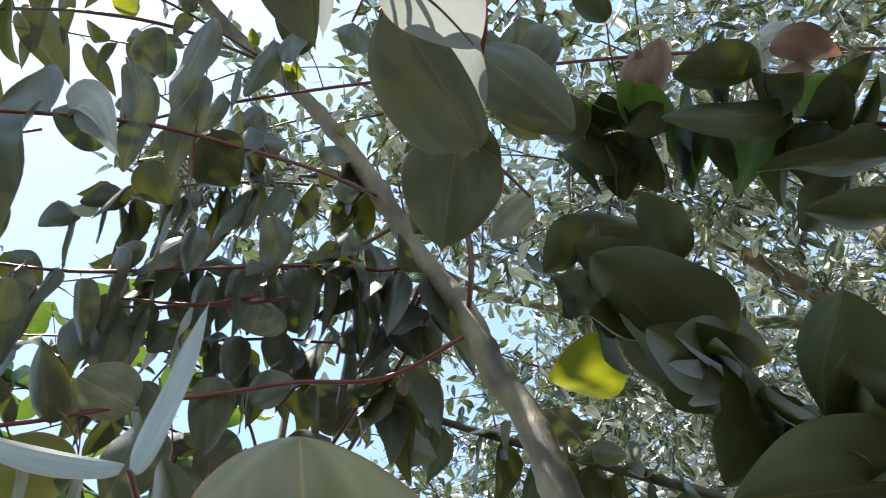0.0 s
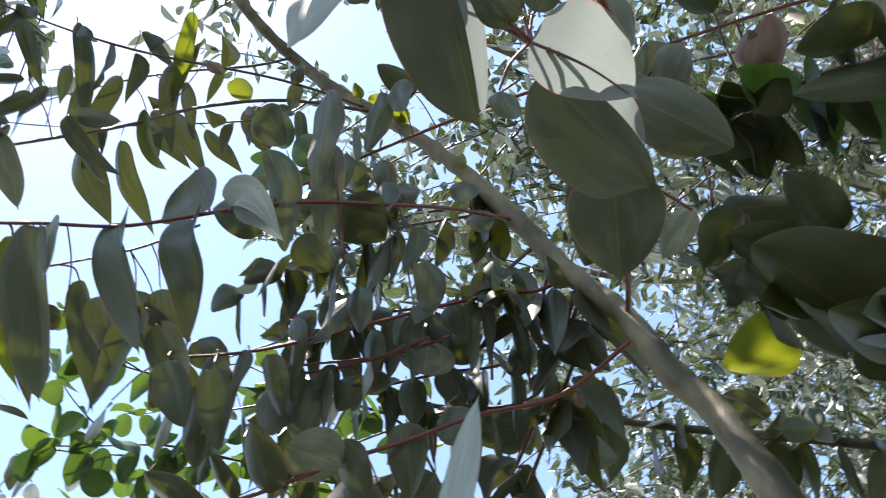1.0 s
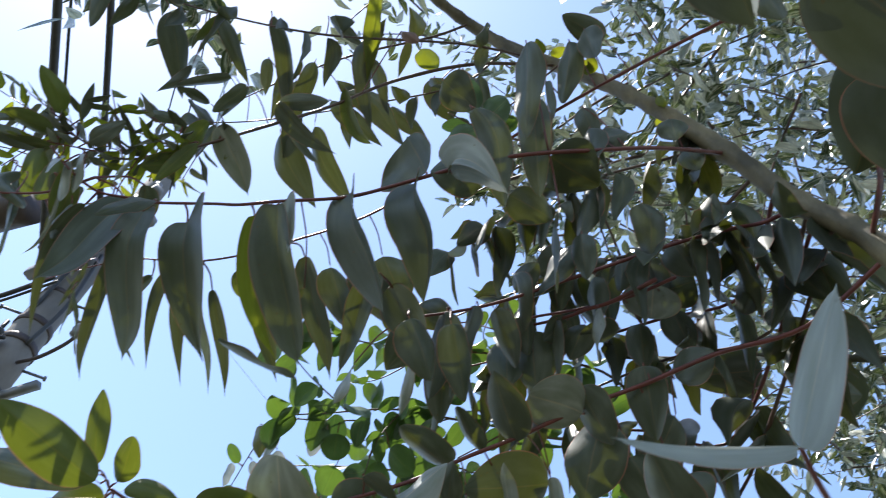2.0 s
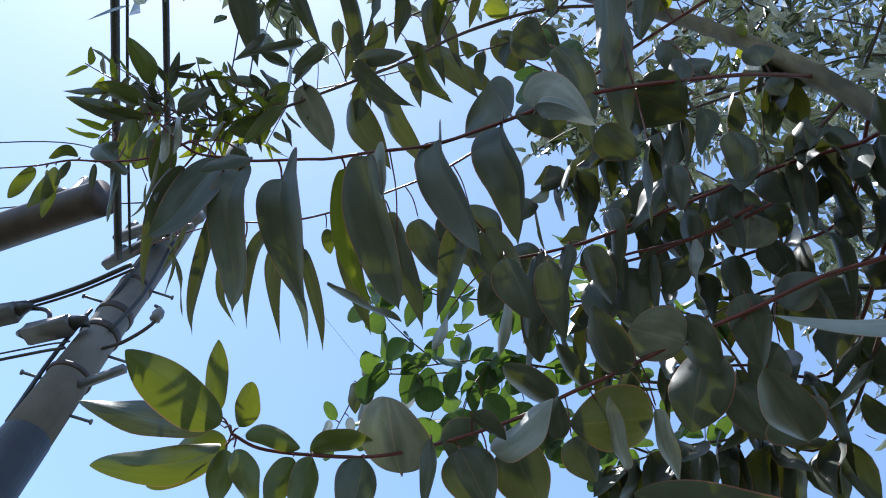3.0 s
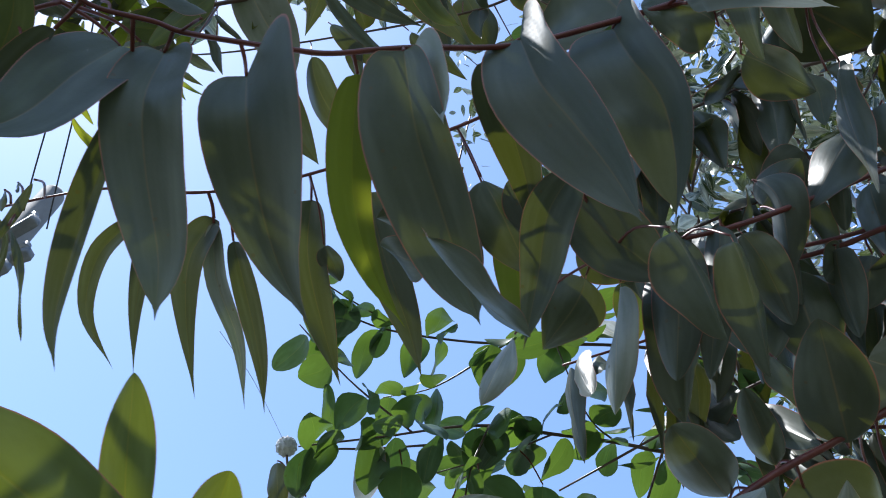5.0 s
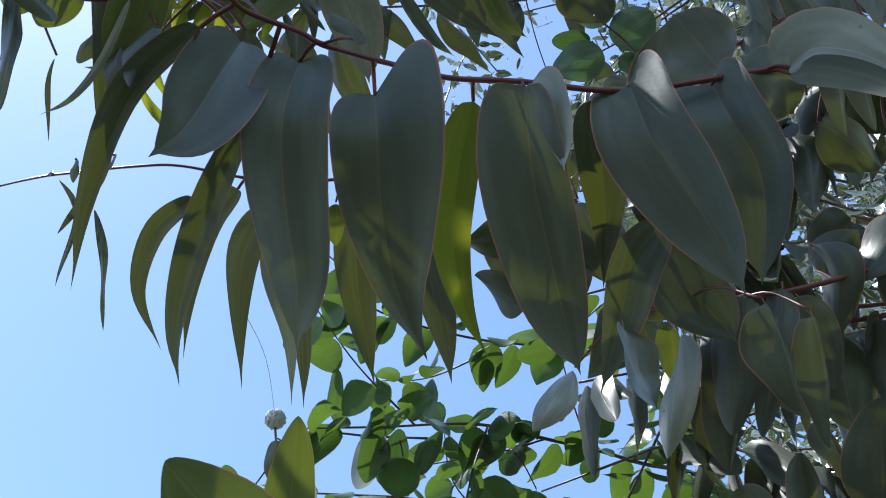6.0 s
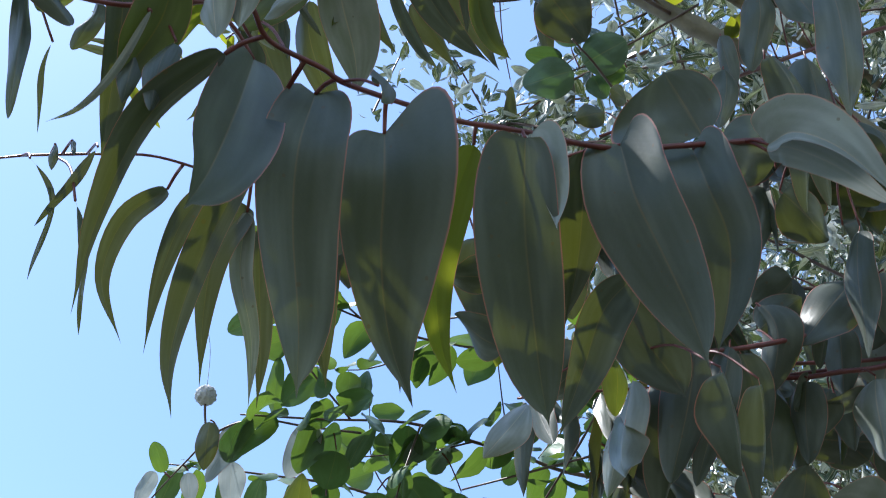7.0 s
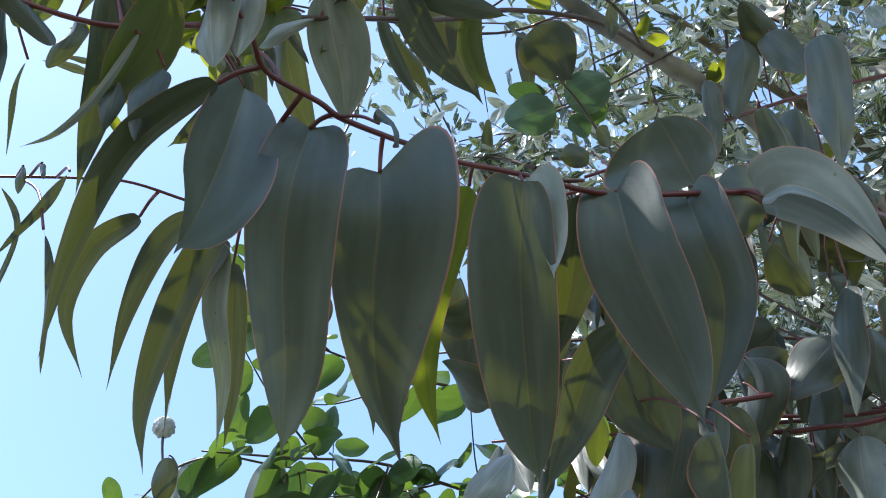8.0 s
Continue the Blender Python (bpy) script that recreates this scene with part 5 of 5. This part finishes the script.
stem(gum, [(0.63, 0.88, 2.9), (0.45, 0.62, 2.95), (0.30, 0.46, 2.85), (0.159, 0.401, 2.746), (0.10, 0.385, 2.74)], 0.003, 0.001, dark)

g_end = stem(gum, [(0.079, 0.804, 2.524), (0.022, 0.822, 2.525), (-0.023, 0.834, 2.525), (-0.054, 0.863, 2.521), (-0.072, 0.905, 2.502), (-0.088, 0.951, 2.481)], .0014, .0008, dark)
leaf(g_end, (-0.036, 0.841, 2.526), (-0.048, 0.898, 2.484), 0.030, (-0.747, -0.489, -0.450), sunlit_pale, 0, 0.04)
leaf(g_end, (-0.066, 0.859, 2.528), (-0.054, 0.891, 2.491), 0.025, (-0.507, -0.565, -0.650), ovate, 0, 0.04)
leaf(g_end, (-0.084, 0.920, 2.498), (-0.106, 0.903, 2.518), 0.019, (0.173, -0.830, -0.531), disc, 0, 0.04)
leaf(g_end, (-0.093, 0.922, 2.501), (-0.099, 0.949, 2.475), 0.020, (-0.629, -0.617, -0.474), sunlit_pale, 0, 0.04)
leaf(g_end, (-0.089, 0.949, 2.482), (-0.089, 0.969, 2.458), 0.028, (-0.486, -0.681, -0.549), disc, 0, 0.04)
leaf(g_end, (-0.065, 0.906, 2.498), (-0.052, 0.922, 2.471), 0.020, (-0.649, -0.492, -0.581), sunlit_pale, 0, 0.04)
leaf(g_end, (-0.031, 0.876, 2.502), (-0.017, 0.902, 2.468), 0.031, (-0.663, -0.441, -0.604), sunlit_pale, 0, 0.04)
leaf(g_end, (0.026, 0.803, 2.522), (0.020, 0.854, 2.481), 0.034, (-0.610, -0.540, -0.579), sunlit_pale, 0, 0.04)
leaf(g_end, (-0.011, 0.826, 2.524), (-0.034, 0.773, 2.554), 0.020, (-0.594, -0.185, -0.783), disc, 0, 0.04)
leaf(g_end, (0.052, 0.809, 2.495), (0.055, 0.835, 2.465), 0.044, (0.003, -0.755, -0.655), disc, 0, 0.04)
leaf(g_end, (0.061, 0.847, 2.468), (0.052, 0.879, 2.439), 0.046, (-0.013, -0.662, -0.750), disc, 0, 0.04)
leaf(g_end, (0.104, 0.817, 2.468), (0.113, 0.844, 2.434), 0.040, (-0.058, -0.766, -0.640), disc, 0, 0.04)
leaf(g_end, (0.129, 0.801, 2.479), (0.169, 0.806, 2.446), 0.046, (-0.569, -0.346, -0.746), disc, 0, 0.04)
leaf(g_end, (0.188, 0.787, 2.474), (0.190, 0.820, 2.441), 0.044, (-0.149, -0.701, -0.698), disc, 0, 0.04)

g_disc = stem(gum, [(0.267, 0.293, 2.874), (0.208, 0.361, 2.830), (0.166, 0.406, 2.802), (0.148, 0.428, 2.799)], .0016, .0008, dark)
leaf(g_disc, (0.153, 0.423, 2.799), (0.106, 0.467, 2.786), 0.052, (-0.418, -0.635, -0.650), jade, 0, 0.04)
leaf(g_disc, (0.157, 0.415, 2.801), (0.183, 0.365, 2.803), 0.054, (-0.660, -0.359, -0.660), jade, 0, 0.04)
leaf(g_disc, (0.144, 0.410, 2.823), (0.112, 0.367, 2.849), 0.052, (-0.654, 0.031, -0.756), jade, 0, 0.04)
leaf(g_disc, (0.141, 0.423, 2.817), (0.097, 0.441, 2.817), 0.025, (-0.004, -0.022, -1.000), jade, 0, 0.04)
leaf(g_disc, (0.176, 0.418, 2.803), (0.194, 0.429, 2.776), 0.028, (-0.502, -0.627, -0.597), jade, 0, 0.04)
leaf(g_disc, (0.206, 0.390, 2.803), (0.185, 0.413, 2.789), 0.025, (0.105, -0.454, -0.885), disc, 0, 0.04)
g_bits = []
rng = random.Random(77)
for k, (main, f) in enumerate(((g_low, 0.25), (g_low, 0.4), (g_low, 0.52), (g_low, 0.66), (g_top, 0.3), (g_top, 0.45), (g_top, 0.6), (g_far, 0.35), (g_far, 0.5), (g_mid, 0.3), (g_mid, 0.5), (g_mid, 0.75), (g_low, 0.8), (g_top, 0.78))):
    run = RUNS[main.name]
    p = run[int(f * (len(run) - 1))]
    d = Vector((rng.uniform(-1, 0.1), rng.uniform(-0.5, 0.7), rng.uniform(-0.9, 0.7))).normalized()
    bend = Vector((rng.uniform(-1, 1), rng.uniform(-1, 1), rng.uniform(-1, 1))) * 0.02
    g_bits.append(stem(gum, [p, p + d * 0.07 + bend, p + d * 0.16], 0.0013, 0.0006, dark))
    leafy(g_bits[-1], 0.2, 1.0, 4, 0.044, 0.032, fresh_mix, 300 + k, rng.uniform(-0.2, 0.7))
for sprig, a, pairs, seed in ((g_low, 0.12, 15, 1), (g_top, 0.12, 13, 2), (g_far, 0.2, 14, 3), (g_mid, 0.2, 13, 4)):
    leafy(sprig, a, 1.0, pairs, 0.054, 0.034, fresh_mix, seed, 0.5)
spiky = stem(gum, [(0.36, 0.66, 2.63), (0.342, 0.724, 2.571), (0.332, 0.79, 2.535), (0.325, 0.87, 2.50)], 0.0018, 0.0012, dark)
leafy(spiky, 0.05, 1.0, 7, 0.05, 0.008, narrow, 31, 0.1, green)


petioles()

# a pale downy seed head on a stalk, and a spider's thread
head = thing("seed_head", "pale downy round seed head on a thin stalk", "seed head", SEED)
tuft = bmesh.new()
bmesh.ops.create_icosphere(tuft, subdivisions=4, radius=0.0118, matrix=Matrix.Translation(SEED))
for v in tuft.verts:
    off = v.co - Vector(SEED)
    v.co = Vector(SEED) + off * (1 + 0.22 * noise.noise(off * 420) + 0.10 * noise.noise(off * 1400))
part("tuft", tuft, down, head)
part("stalk", tube(bmesh.new(), curve_points([SEED, Vector(SEED) + Vector((0.004, 0.006, -0.02)), Vector(SEED) + Vector((0.012, 0.012, -0.045))], 5), 0.0018, 0.0014, 6), dark, head)
thread = part("spider_thread", tube(bmesh.new(), curve_points([SEED, THREAD_MID, THREAD_TOP], 6), 0.00035, 0.00035, 4), down, None, "fine grey spider thread between twig and seed head")
tagged(thread, category="spider thread")

# ---- canopy ----
def sprays(tree, name, count, inside, leaf_size, seed, per=34, reach=0.2, mat=None, near=0.0):
    """Clumps of small hanging leaves on thin twigs, joined into one sheet of foliage."""
    rng = random.Random(seed)
    verts, faces, uvs = [], [], []
    twigs = bmesh.new()
    made = 0
    while made < count:
        c = inside(rng)
        if c is None:
            continue
        made += 1
        lean = Vector((rng.gauss(-0.5, 0.5), rng.gauss(0.2, 0.5), rng.gauss(-0.1, 0.35))).normalized()
        a, b = c - lean * reach, c + lean * reach
        mid = (a + b) / 2 + Vector((0, 0, reach * 0.25))
        tube(twigs, curve_points([a, mid, b], 4), 0.0032, 0.0010, 4, cap=False)
        single = (c - Vector((0.2, 0.2, 1.8))).length < near
        for _ in range(per):
            f = rng.random()
            p = a.lerp(b, f) + Vector((0, 0, reach * 0.25 * (1 - abs(2 * f - 1)))) + Vector((rng.gauss(0, 1), rng.gauss(0, 1), rng.gauss(0, 1))) * reach * 0.16
            d = Vector((rng.gauss(0, 0.55), rng.gauss(0, 0.55), -rng.uniform(0.1, 1.1))).normalized()
            n = Vector((rng.gauss(0, 1), rng.gauss(0, 1), rng.gauss(0, 1)))
            n = (n - d * n.dot(d)).normalized()
            s = n.cross(d)
            size = leaf_size * rng.uniform(0.6, 1.35)
            w = size * rng.uniform(0.12, 0.24)
            k = 0 if single else len(verts)
            own_v, own_f, own_uv = ([], [], []) if single else (verts, faces, uvs)
            sick = rng.uniform(-0.12, 0.12) * size
            for u, h in ((0.0, 0.04), (0.22, 0.85), (0.5, 1.0), (0.78, 0.6), (1.0, 0.02)):
                o = p + d * (size * u) + s * (sick * 4 * u * (1 - u))
                for v in (-1, 0, 1):
                    own_v.append(o + s * (w * h * v) - n * (abs(v) * w * h * 0.35))
                    own_uv.append((u, 0.5 + v * 0.47))
            own_f += [(k + 3 * i + j, k + 3 * i + j + 1, k + 3 * i + j + 4, k + 3 * i + j + 3) for i in range(4) for j in range(2)]
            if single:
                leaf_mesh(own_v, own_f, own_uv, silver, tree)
    part("twig", twigs, dark, tree, "thin brown twigs", "stuff")
    me = bpy.data.meshes.new(name)
    me.from_pydata([tuple(v) for v in verts], [], faces)
    layer = me.uv_layers.new(name="UVMap")
    layer.data.foreach_set("uv", [c for f in faces for i in f for c in uvs[i]])
    me.polygons.foreach_set("use_smooth", [True] * len(faces))
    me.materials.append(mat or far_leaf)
    ob = new(name, me)
    ob.parent = tree
    return tagged(ob, "dense small silvery green leaves", kind="stuff")


def overhead(rng):
    z = rng.uniform(2.95, 4.2)
    k = (z - 1.65) / 1.55
    x, y = rng.uniform(-0.12, 2.7), rng.uniform(-1.3, 1.7)
    if x < (0.07 if y > 0.5 else -0.13) + 0.2 * rng.random() ** 2 or y > min(0.43 + 0.62 * max(x - 0.08, 0), 0.75 + 0.5 * x) + 0.12 * rng.random():
        return None
    c = Vector((x * k, y * k, z))
    return c if noise.noise(c * 2.1) > -0.22 else None


def fringe(rng):
    z = rng.uniform(2.62, 2.98)
    c = Vector((rng.uniform(0.10, 0.36), rng.uniform(0.40, 0.44 + 0.55 * (z - 2.5)), z))
    return c if c.x > 0.10 + 0.5 * max(0.0, c.y - 0.42) + 0.08 * rng.random() else None


def beyond(rng):
    z = rng.uniform(3.2, 6.5)
    c = Vector((rng.uniform(1.6, 5.0), rng.uniform(-2.2, 2.6), z))
    return c if noise.noise(c * 1.1) > -0.3 and c.y < 0.9 + 0.35 * c.x else None


# unseen foliage on the sun side, added to dapple the front leaves
def shade_crown(rng):
    return Vector((rng.uniform(-1.0, -0.4), rng.uniform(-0.15, 0.58), rng.uniform(3.2, 4.0)))


# unseen clump added to keep sun off the dark near leaves
def shade_clump(rng):
    return Vector((rng.uniform(-0.15, 0.22), rng.uniform(-0.05, 0.32), rng.uniform(3.5, 4.0)))


# boughs and leaves out of view, there only to cast shade below
stem(euc, [(-0.03, 0.29, 3.13), (0.0, 0.22, 3.4), (0.05, 0.15, 3.7), (0.1, 0.15, 4.0)], 0.007, 0.003, bark)
stem(euc, [(-0.12, 0.24, 3.23), (-0.3, 0.2, 3.4), (-0.6, 0.2, 3.6), (-0.9, 0.2, 3.75)], 0.008, 0.003, bark)
sprays(euc, "foliage", 44, shade_crown, 0.09, 13, reach=0.22)
sprays(euc, "foliage", 11, shade_clump, 0.09, 14, reach=0.2)
old_gum = thing("tall_eucalyptus", "tall eucalyptus with a loose silvery canopy", "tree", (2.6, -0.3, 0))
stem(old_gum, [(2.6, -0.3, -0.05), (2.5, -0.25, 1.2), (2.35, -0.15, 2.6), (2.2, -0.05, 4.0), (2.1, 0.0, 5.6), (2.05, 0.05, 7.0)], 0.11, 0.03, bark, "trunk")
for bough in ([(2.4, -0.18, 2.2), (1.9, 0.05, 2.95), (1.3, 0.2, 3.3), (0.7, 0.28, 3.55), (0.3, 0.3, 3.7)], [(2.3, -0.1, 3.0), (1.8, -0.4, 3.6), (1.1, -0.6, 3.9), (0.5, -0.55, 4.1)], [(2.25, -0.08, 3.4), (1.9, 0.5, 3.8), (1.4, 0.9, 4.0), (0.9, 1.0, 4.1)], [(2.3, -0.1, 2.8), (3.0, 0.3, 3.6), (3.6, 0.6, 4.4), (4.2, 0.8, 5.2)]):
    stem(old_gum, bough, 0.026, 0.006, bark)
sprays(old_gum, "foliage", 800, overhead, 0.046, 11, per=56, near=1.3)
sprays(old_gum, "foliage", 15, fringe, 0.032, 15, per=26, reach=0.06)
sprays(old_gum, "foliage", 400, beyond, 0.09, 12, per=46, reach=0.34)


# ---- pole ----
POLE = (-2.091, 3.604)
pole = thing("utility_pole", "grey concrete utility pole with cables and crossarms", "utility pole", (*POLE, 0))
at_pole = Matrix.Translation((*POLE, 0))
part("shaft", lathe(bmesh.new(), at_pole, [(0.138, 4.55), (0.116, 5.45), (0.102, 6.9), (0.095, 8.2), (0.08, 8.24)], 24), concrete, pole)
part("painted_band", lathe(bmesh.new(), at_pole, [(0.21, -0.1), (0.17, 3.0), (0.141, 4.55)], 24), tar, pole, "black painted lower shaft")
for z, tall in ((5.02, 0.03), (5.42, 0.05), (5.62, 0.05), (5.95, 0.04), (6.35, 0.05)):
    r = 0.138 - 0.024 * (z - 4.55)
    part("strap", lathe(bmesh.new(), at_pole, [(r + 0.006, z), (r + 0.012, z + 0.006), (r + 0.012, z + tall), (r + 0.004, z + tall + 0.006)], 24), rust, pole)
for z, turn in ((4.78, 10), (4.98, 190), (5.3, 10), (5.75, 190), (6.0, 10)):
    d = Vector((math.cos(radians(turn)), math.sin(radians(turn)), 0))
    c = Vector((*POLE, z))
    bm = tube(bmesh.new(), [c + d * 0.1, c + d * 0.24, c + d * 0.245, c + d * 0.262], 0.009, 0.009, 8)
    tube(bm, [c + d * 0.25, c + d * 0.262], 0.017, 0.017, 8)
    part("step_bolt", bm, steel, pole)
side_arm = tube(bmesh.new(), [Vector((-1.977, 3.55, 4.95)), Vector((-1.717, 3.40, 5.0))], 0.03, 0.03, 4)
part("side_bracket", side_arm, steel, pole, "pale steel bracket")
part("top_arm", tube(bmesh.new(), curve_points([(-3.779, 3.908, 6.373), (-3.067, 3.503, 6.372), (-2.459, 3.170, 6.388)], 8), 0.14, 0.13, 24), rust, pole, "thick dark pipe arm with a round end")
for z, off in ((6.35, 0.0), (6.62, 0.04), (6.9, -0.03)):
    m = Matrix.Translation((POLE[0] - 0.02, POLE[1] - 0.16, z)) @ Matrix.Rotation(radians(-38 + off * 200), 4, "Z")
    part("crossarm", box(bmesh.new(), m, 0.95, 0.075, 0.085, 0.008), steel, pole)
    for x in (-0.38, -0.15, 0.15, 0.38):
        mi = m @ Matrix.Translation((x, 0, 0.05))
        part("insulator", lathe(bmesh.new(), mi, [(0.018, 0), (0.02, 0.03), (0.045, 0.035), (0.03, 0.06), (0.045, 0.065), (0.028, 0.09), (0.03, 0.12), (0.012, 0.13)], 12), porcelain, pole)
m = Matrix.Translation((-2.987, 3.52, 6.5)) @ Matrix.Rotation(radians(-20), 4, "Z")
part("switch_post", tube(bmesh.new(), [m @ Vector((0, 0, -0.1)), m @ Vector((0, 0, 0.62))], 0.04, 0.035, 10), steel, pole)
part("switch_head", lathe(bmesh.new(), m @ Matrix.Translation((0, 0, 0.2)), [(0.05, 0), (0.12, 0.01), (0.13, 0.06), (0.06, 0.08), (0.10, 0.1), (0.05, 0.14)], 14), porcelain, pole)
part("switch_arm", tube(bmesh.new(), [m @ Vector((0, 0, 0.25)), m @ Vector((0.32, 0.05, 0.12))], 0.045, 0.035, 8), steel, pole)
part("hook", tube(bmesh.new(), curve_points([(-1.977, 3.52, 5.25), (-1.817, 3.4, 5.22), (-1.677, 3.3, 5.3), (-1.667, 3.28, 5.42), (-1.737, 3.32, 5.5)], 5), 0.012, 0.01, 8), rust, pole)
part("hook_insulator", lathe(bmesh.new(), Matrix.Translation((-1.667, 3.28, 5.32)), [(0.01, 0), (0.035, 0.01), (0.028, 0.04), (0.038, 0.05), (0.03, 0.09), (0.012, 0.1)], 12), porcelain, pole)
for k, (a, b, c) in enumerate((((-2.137, 3.52, 5.6), (-2.097, 3.46, 6.0), (-2.067, 3.45, 6.5)), ((-1.997, 3.50, 5.4), (-1.937, 3.47, 5.8), (-1.977, 3.46, 6.4)), ((-2.217, 3.56, 4.6), (-2.237, 3.55, 5.1), (-2.217, 3.53, 5.6)))):
    part("riser_cable", tube(bmesh.new(), curve_points([a, b, c], 6), 0.014, 0.014, 8), rubber, pole)
for centre, turn in (((-2.337, 3.49, 5.3), -26), ((-2.777, 3.6, 5.45), -26)):
    m = Matrix.Translation(centre) @ Matrix.Rotation(radians(turn), 4, "Z")
    joint_box = thing("cable_joint_box", "pale grey splice box slung under aerial cables", "splice box", centre, "splice boxes")
    part("case", box(bmesh.new(), m, 0.34, 0.12, 0.1, 0.012), white_plastic, joint_box)
    for x in (-0.2, 0.2):
        part("cuff", tube(bmesh.new(), [m @ Vector((x * 0.85, 0, 0.02)), m @ Vector((x * 1.3, 0, 0.04))], 0.05, 0.02, 10), rubber, joint_box)


def cable(points, r, label, sag=0.0):
    run = curve_points(points, 10)
    n = len(run) - 1
    for i, p in enumerate(run):
        p.z -= sag * 4 * (i / n) * (1 - i / n)
    ob = part("cable", tube(bmesh.new(), run, r, r, 6), rubber, None, label)
    return tagged(ob, category="cable", group="overhead cables")


cable([(-2.307, 3.54, 6.2), (-2.177, 1.74, 6.2), (-1.917, -2.2, 6.3), (-1.417, -9, 6.6)], 0.028, "thick black power cable running overhead from the pole")
cable([(-2.267, 3.56, 6.3), (-2.147, 1.74, 6.3), (-1.867, -2.2, 6.4), (-1.317, -9, 6.7)], 0.010, "thin black cable lashed beside the thick one")
cable([(-1.967, 3.34, 6.3), (-1.907, 1.71, 6.3), (-1.817, -2.2, 6.4), (-1.517, -9, 6.7)], 0.022, "black power cable running overhead from the crossarm")
cable([(-2.026, 3.283, 5.824), (-2.353, 3.465, 5.717), (-2.698, 3.625, 5.649), (-2.897, 3.66, 5.6), (-5.317, 4.5, 5.4), (-16.117, 8.2, 5.9)], 0.016, "black telephone cable running away from the pole")
cable([(-2.003, 3.303, 5.810), (-2.347, 3.492, 5.700), (-2.692, 3.652, 5.632), (-2.897, 3.67, 5.52), (-5.317, 4.5, 5.32), (-16.117, 8.2, 5.8)], 0.009, "thin messenger wire below the telephone cable")
cable([(-2.107, 3.45, 5.36), (-2.337, 3.49, 5.36), (-2.777, 3.6, 5.5), (-5.317, 4.6, 5.2), (-16.117, 8.6, 5.6)], 0.015, "black cable carrying splice boxes")
cable([(-2.127, 3.42, 5.1), (-2.607, 3.64, 5.1), (-5.317, 4.8, 4.9), (-16.117, 9, 5.3)], 0.010, "low black service wire")
cable([(-2.127, 3.42, 5.16), (-2.607, 3.64, 5.17), (-5.317, 4.8, 5.0), (-16.117, 9, 5.4)], 0.006, "thin low service wire")
cable([(-1.717, 3.2, 6.95), (-1.617, 1.5, 7.4), (-1.417, -2.5, 7.6), (-1.117, -9, 8)], 0.006, "thin grey wire high overhead")
cable([(-1.867, 3.1, 6.95), (-1.737, 1.5, 7.4), (-1.517, -2.5, 7.6), (-1.217, -9, 8)], 0.006, "thin grey wire high overhead")
cable([(-2.717, 3.4, 7.4), (-4.267, 3.85, 8.0), (-9.117, 5.5, 8.6), (-18.117, 9, 9)], 0.006, "thin grey wire leaving the pole top")
cable([(-2.417, 3.5, 6.9), (-4.117, 4.1, 7.2), (-9.117, 6, 7.6), (-18.117, 9.6, 8)], 0.006, "thin grey wire leaving the crossarm")


# children keep their places in the world
bpy.context.view_layer.update()
for ob in scene.objects:
    if ob.parent and ob.parent.type == "EMPTY":
        ob.matrix_parent_inverse = ob.parent.matrix_world.inverted()
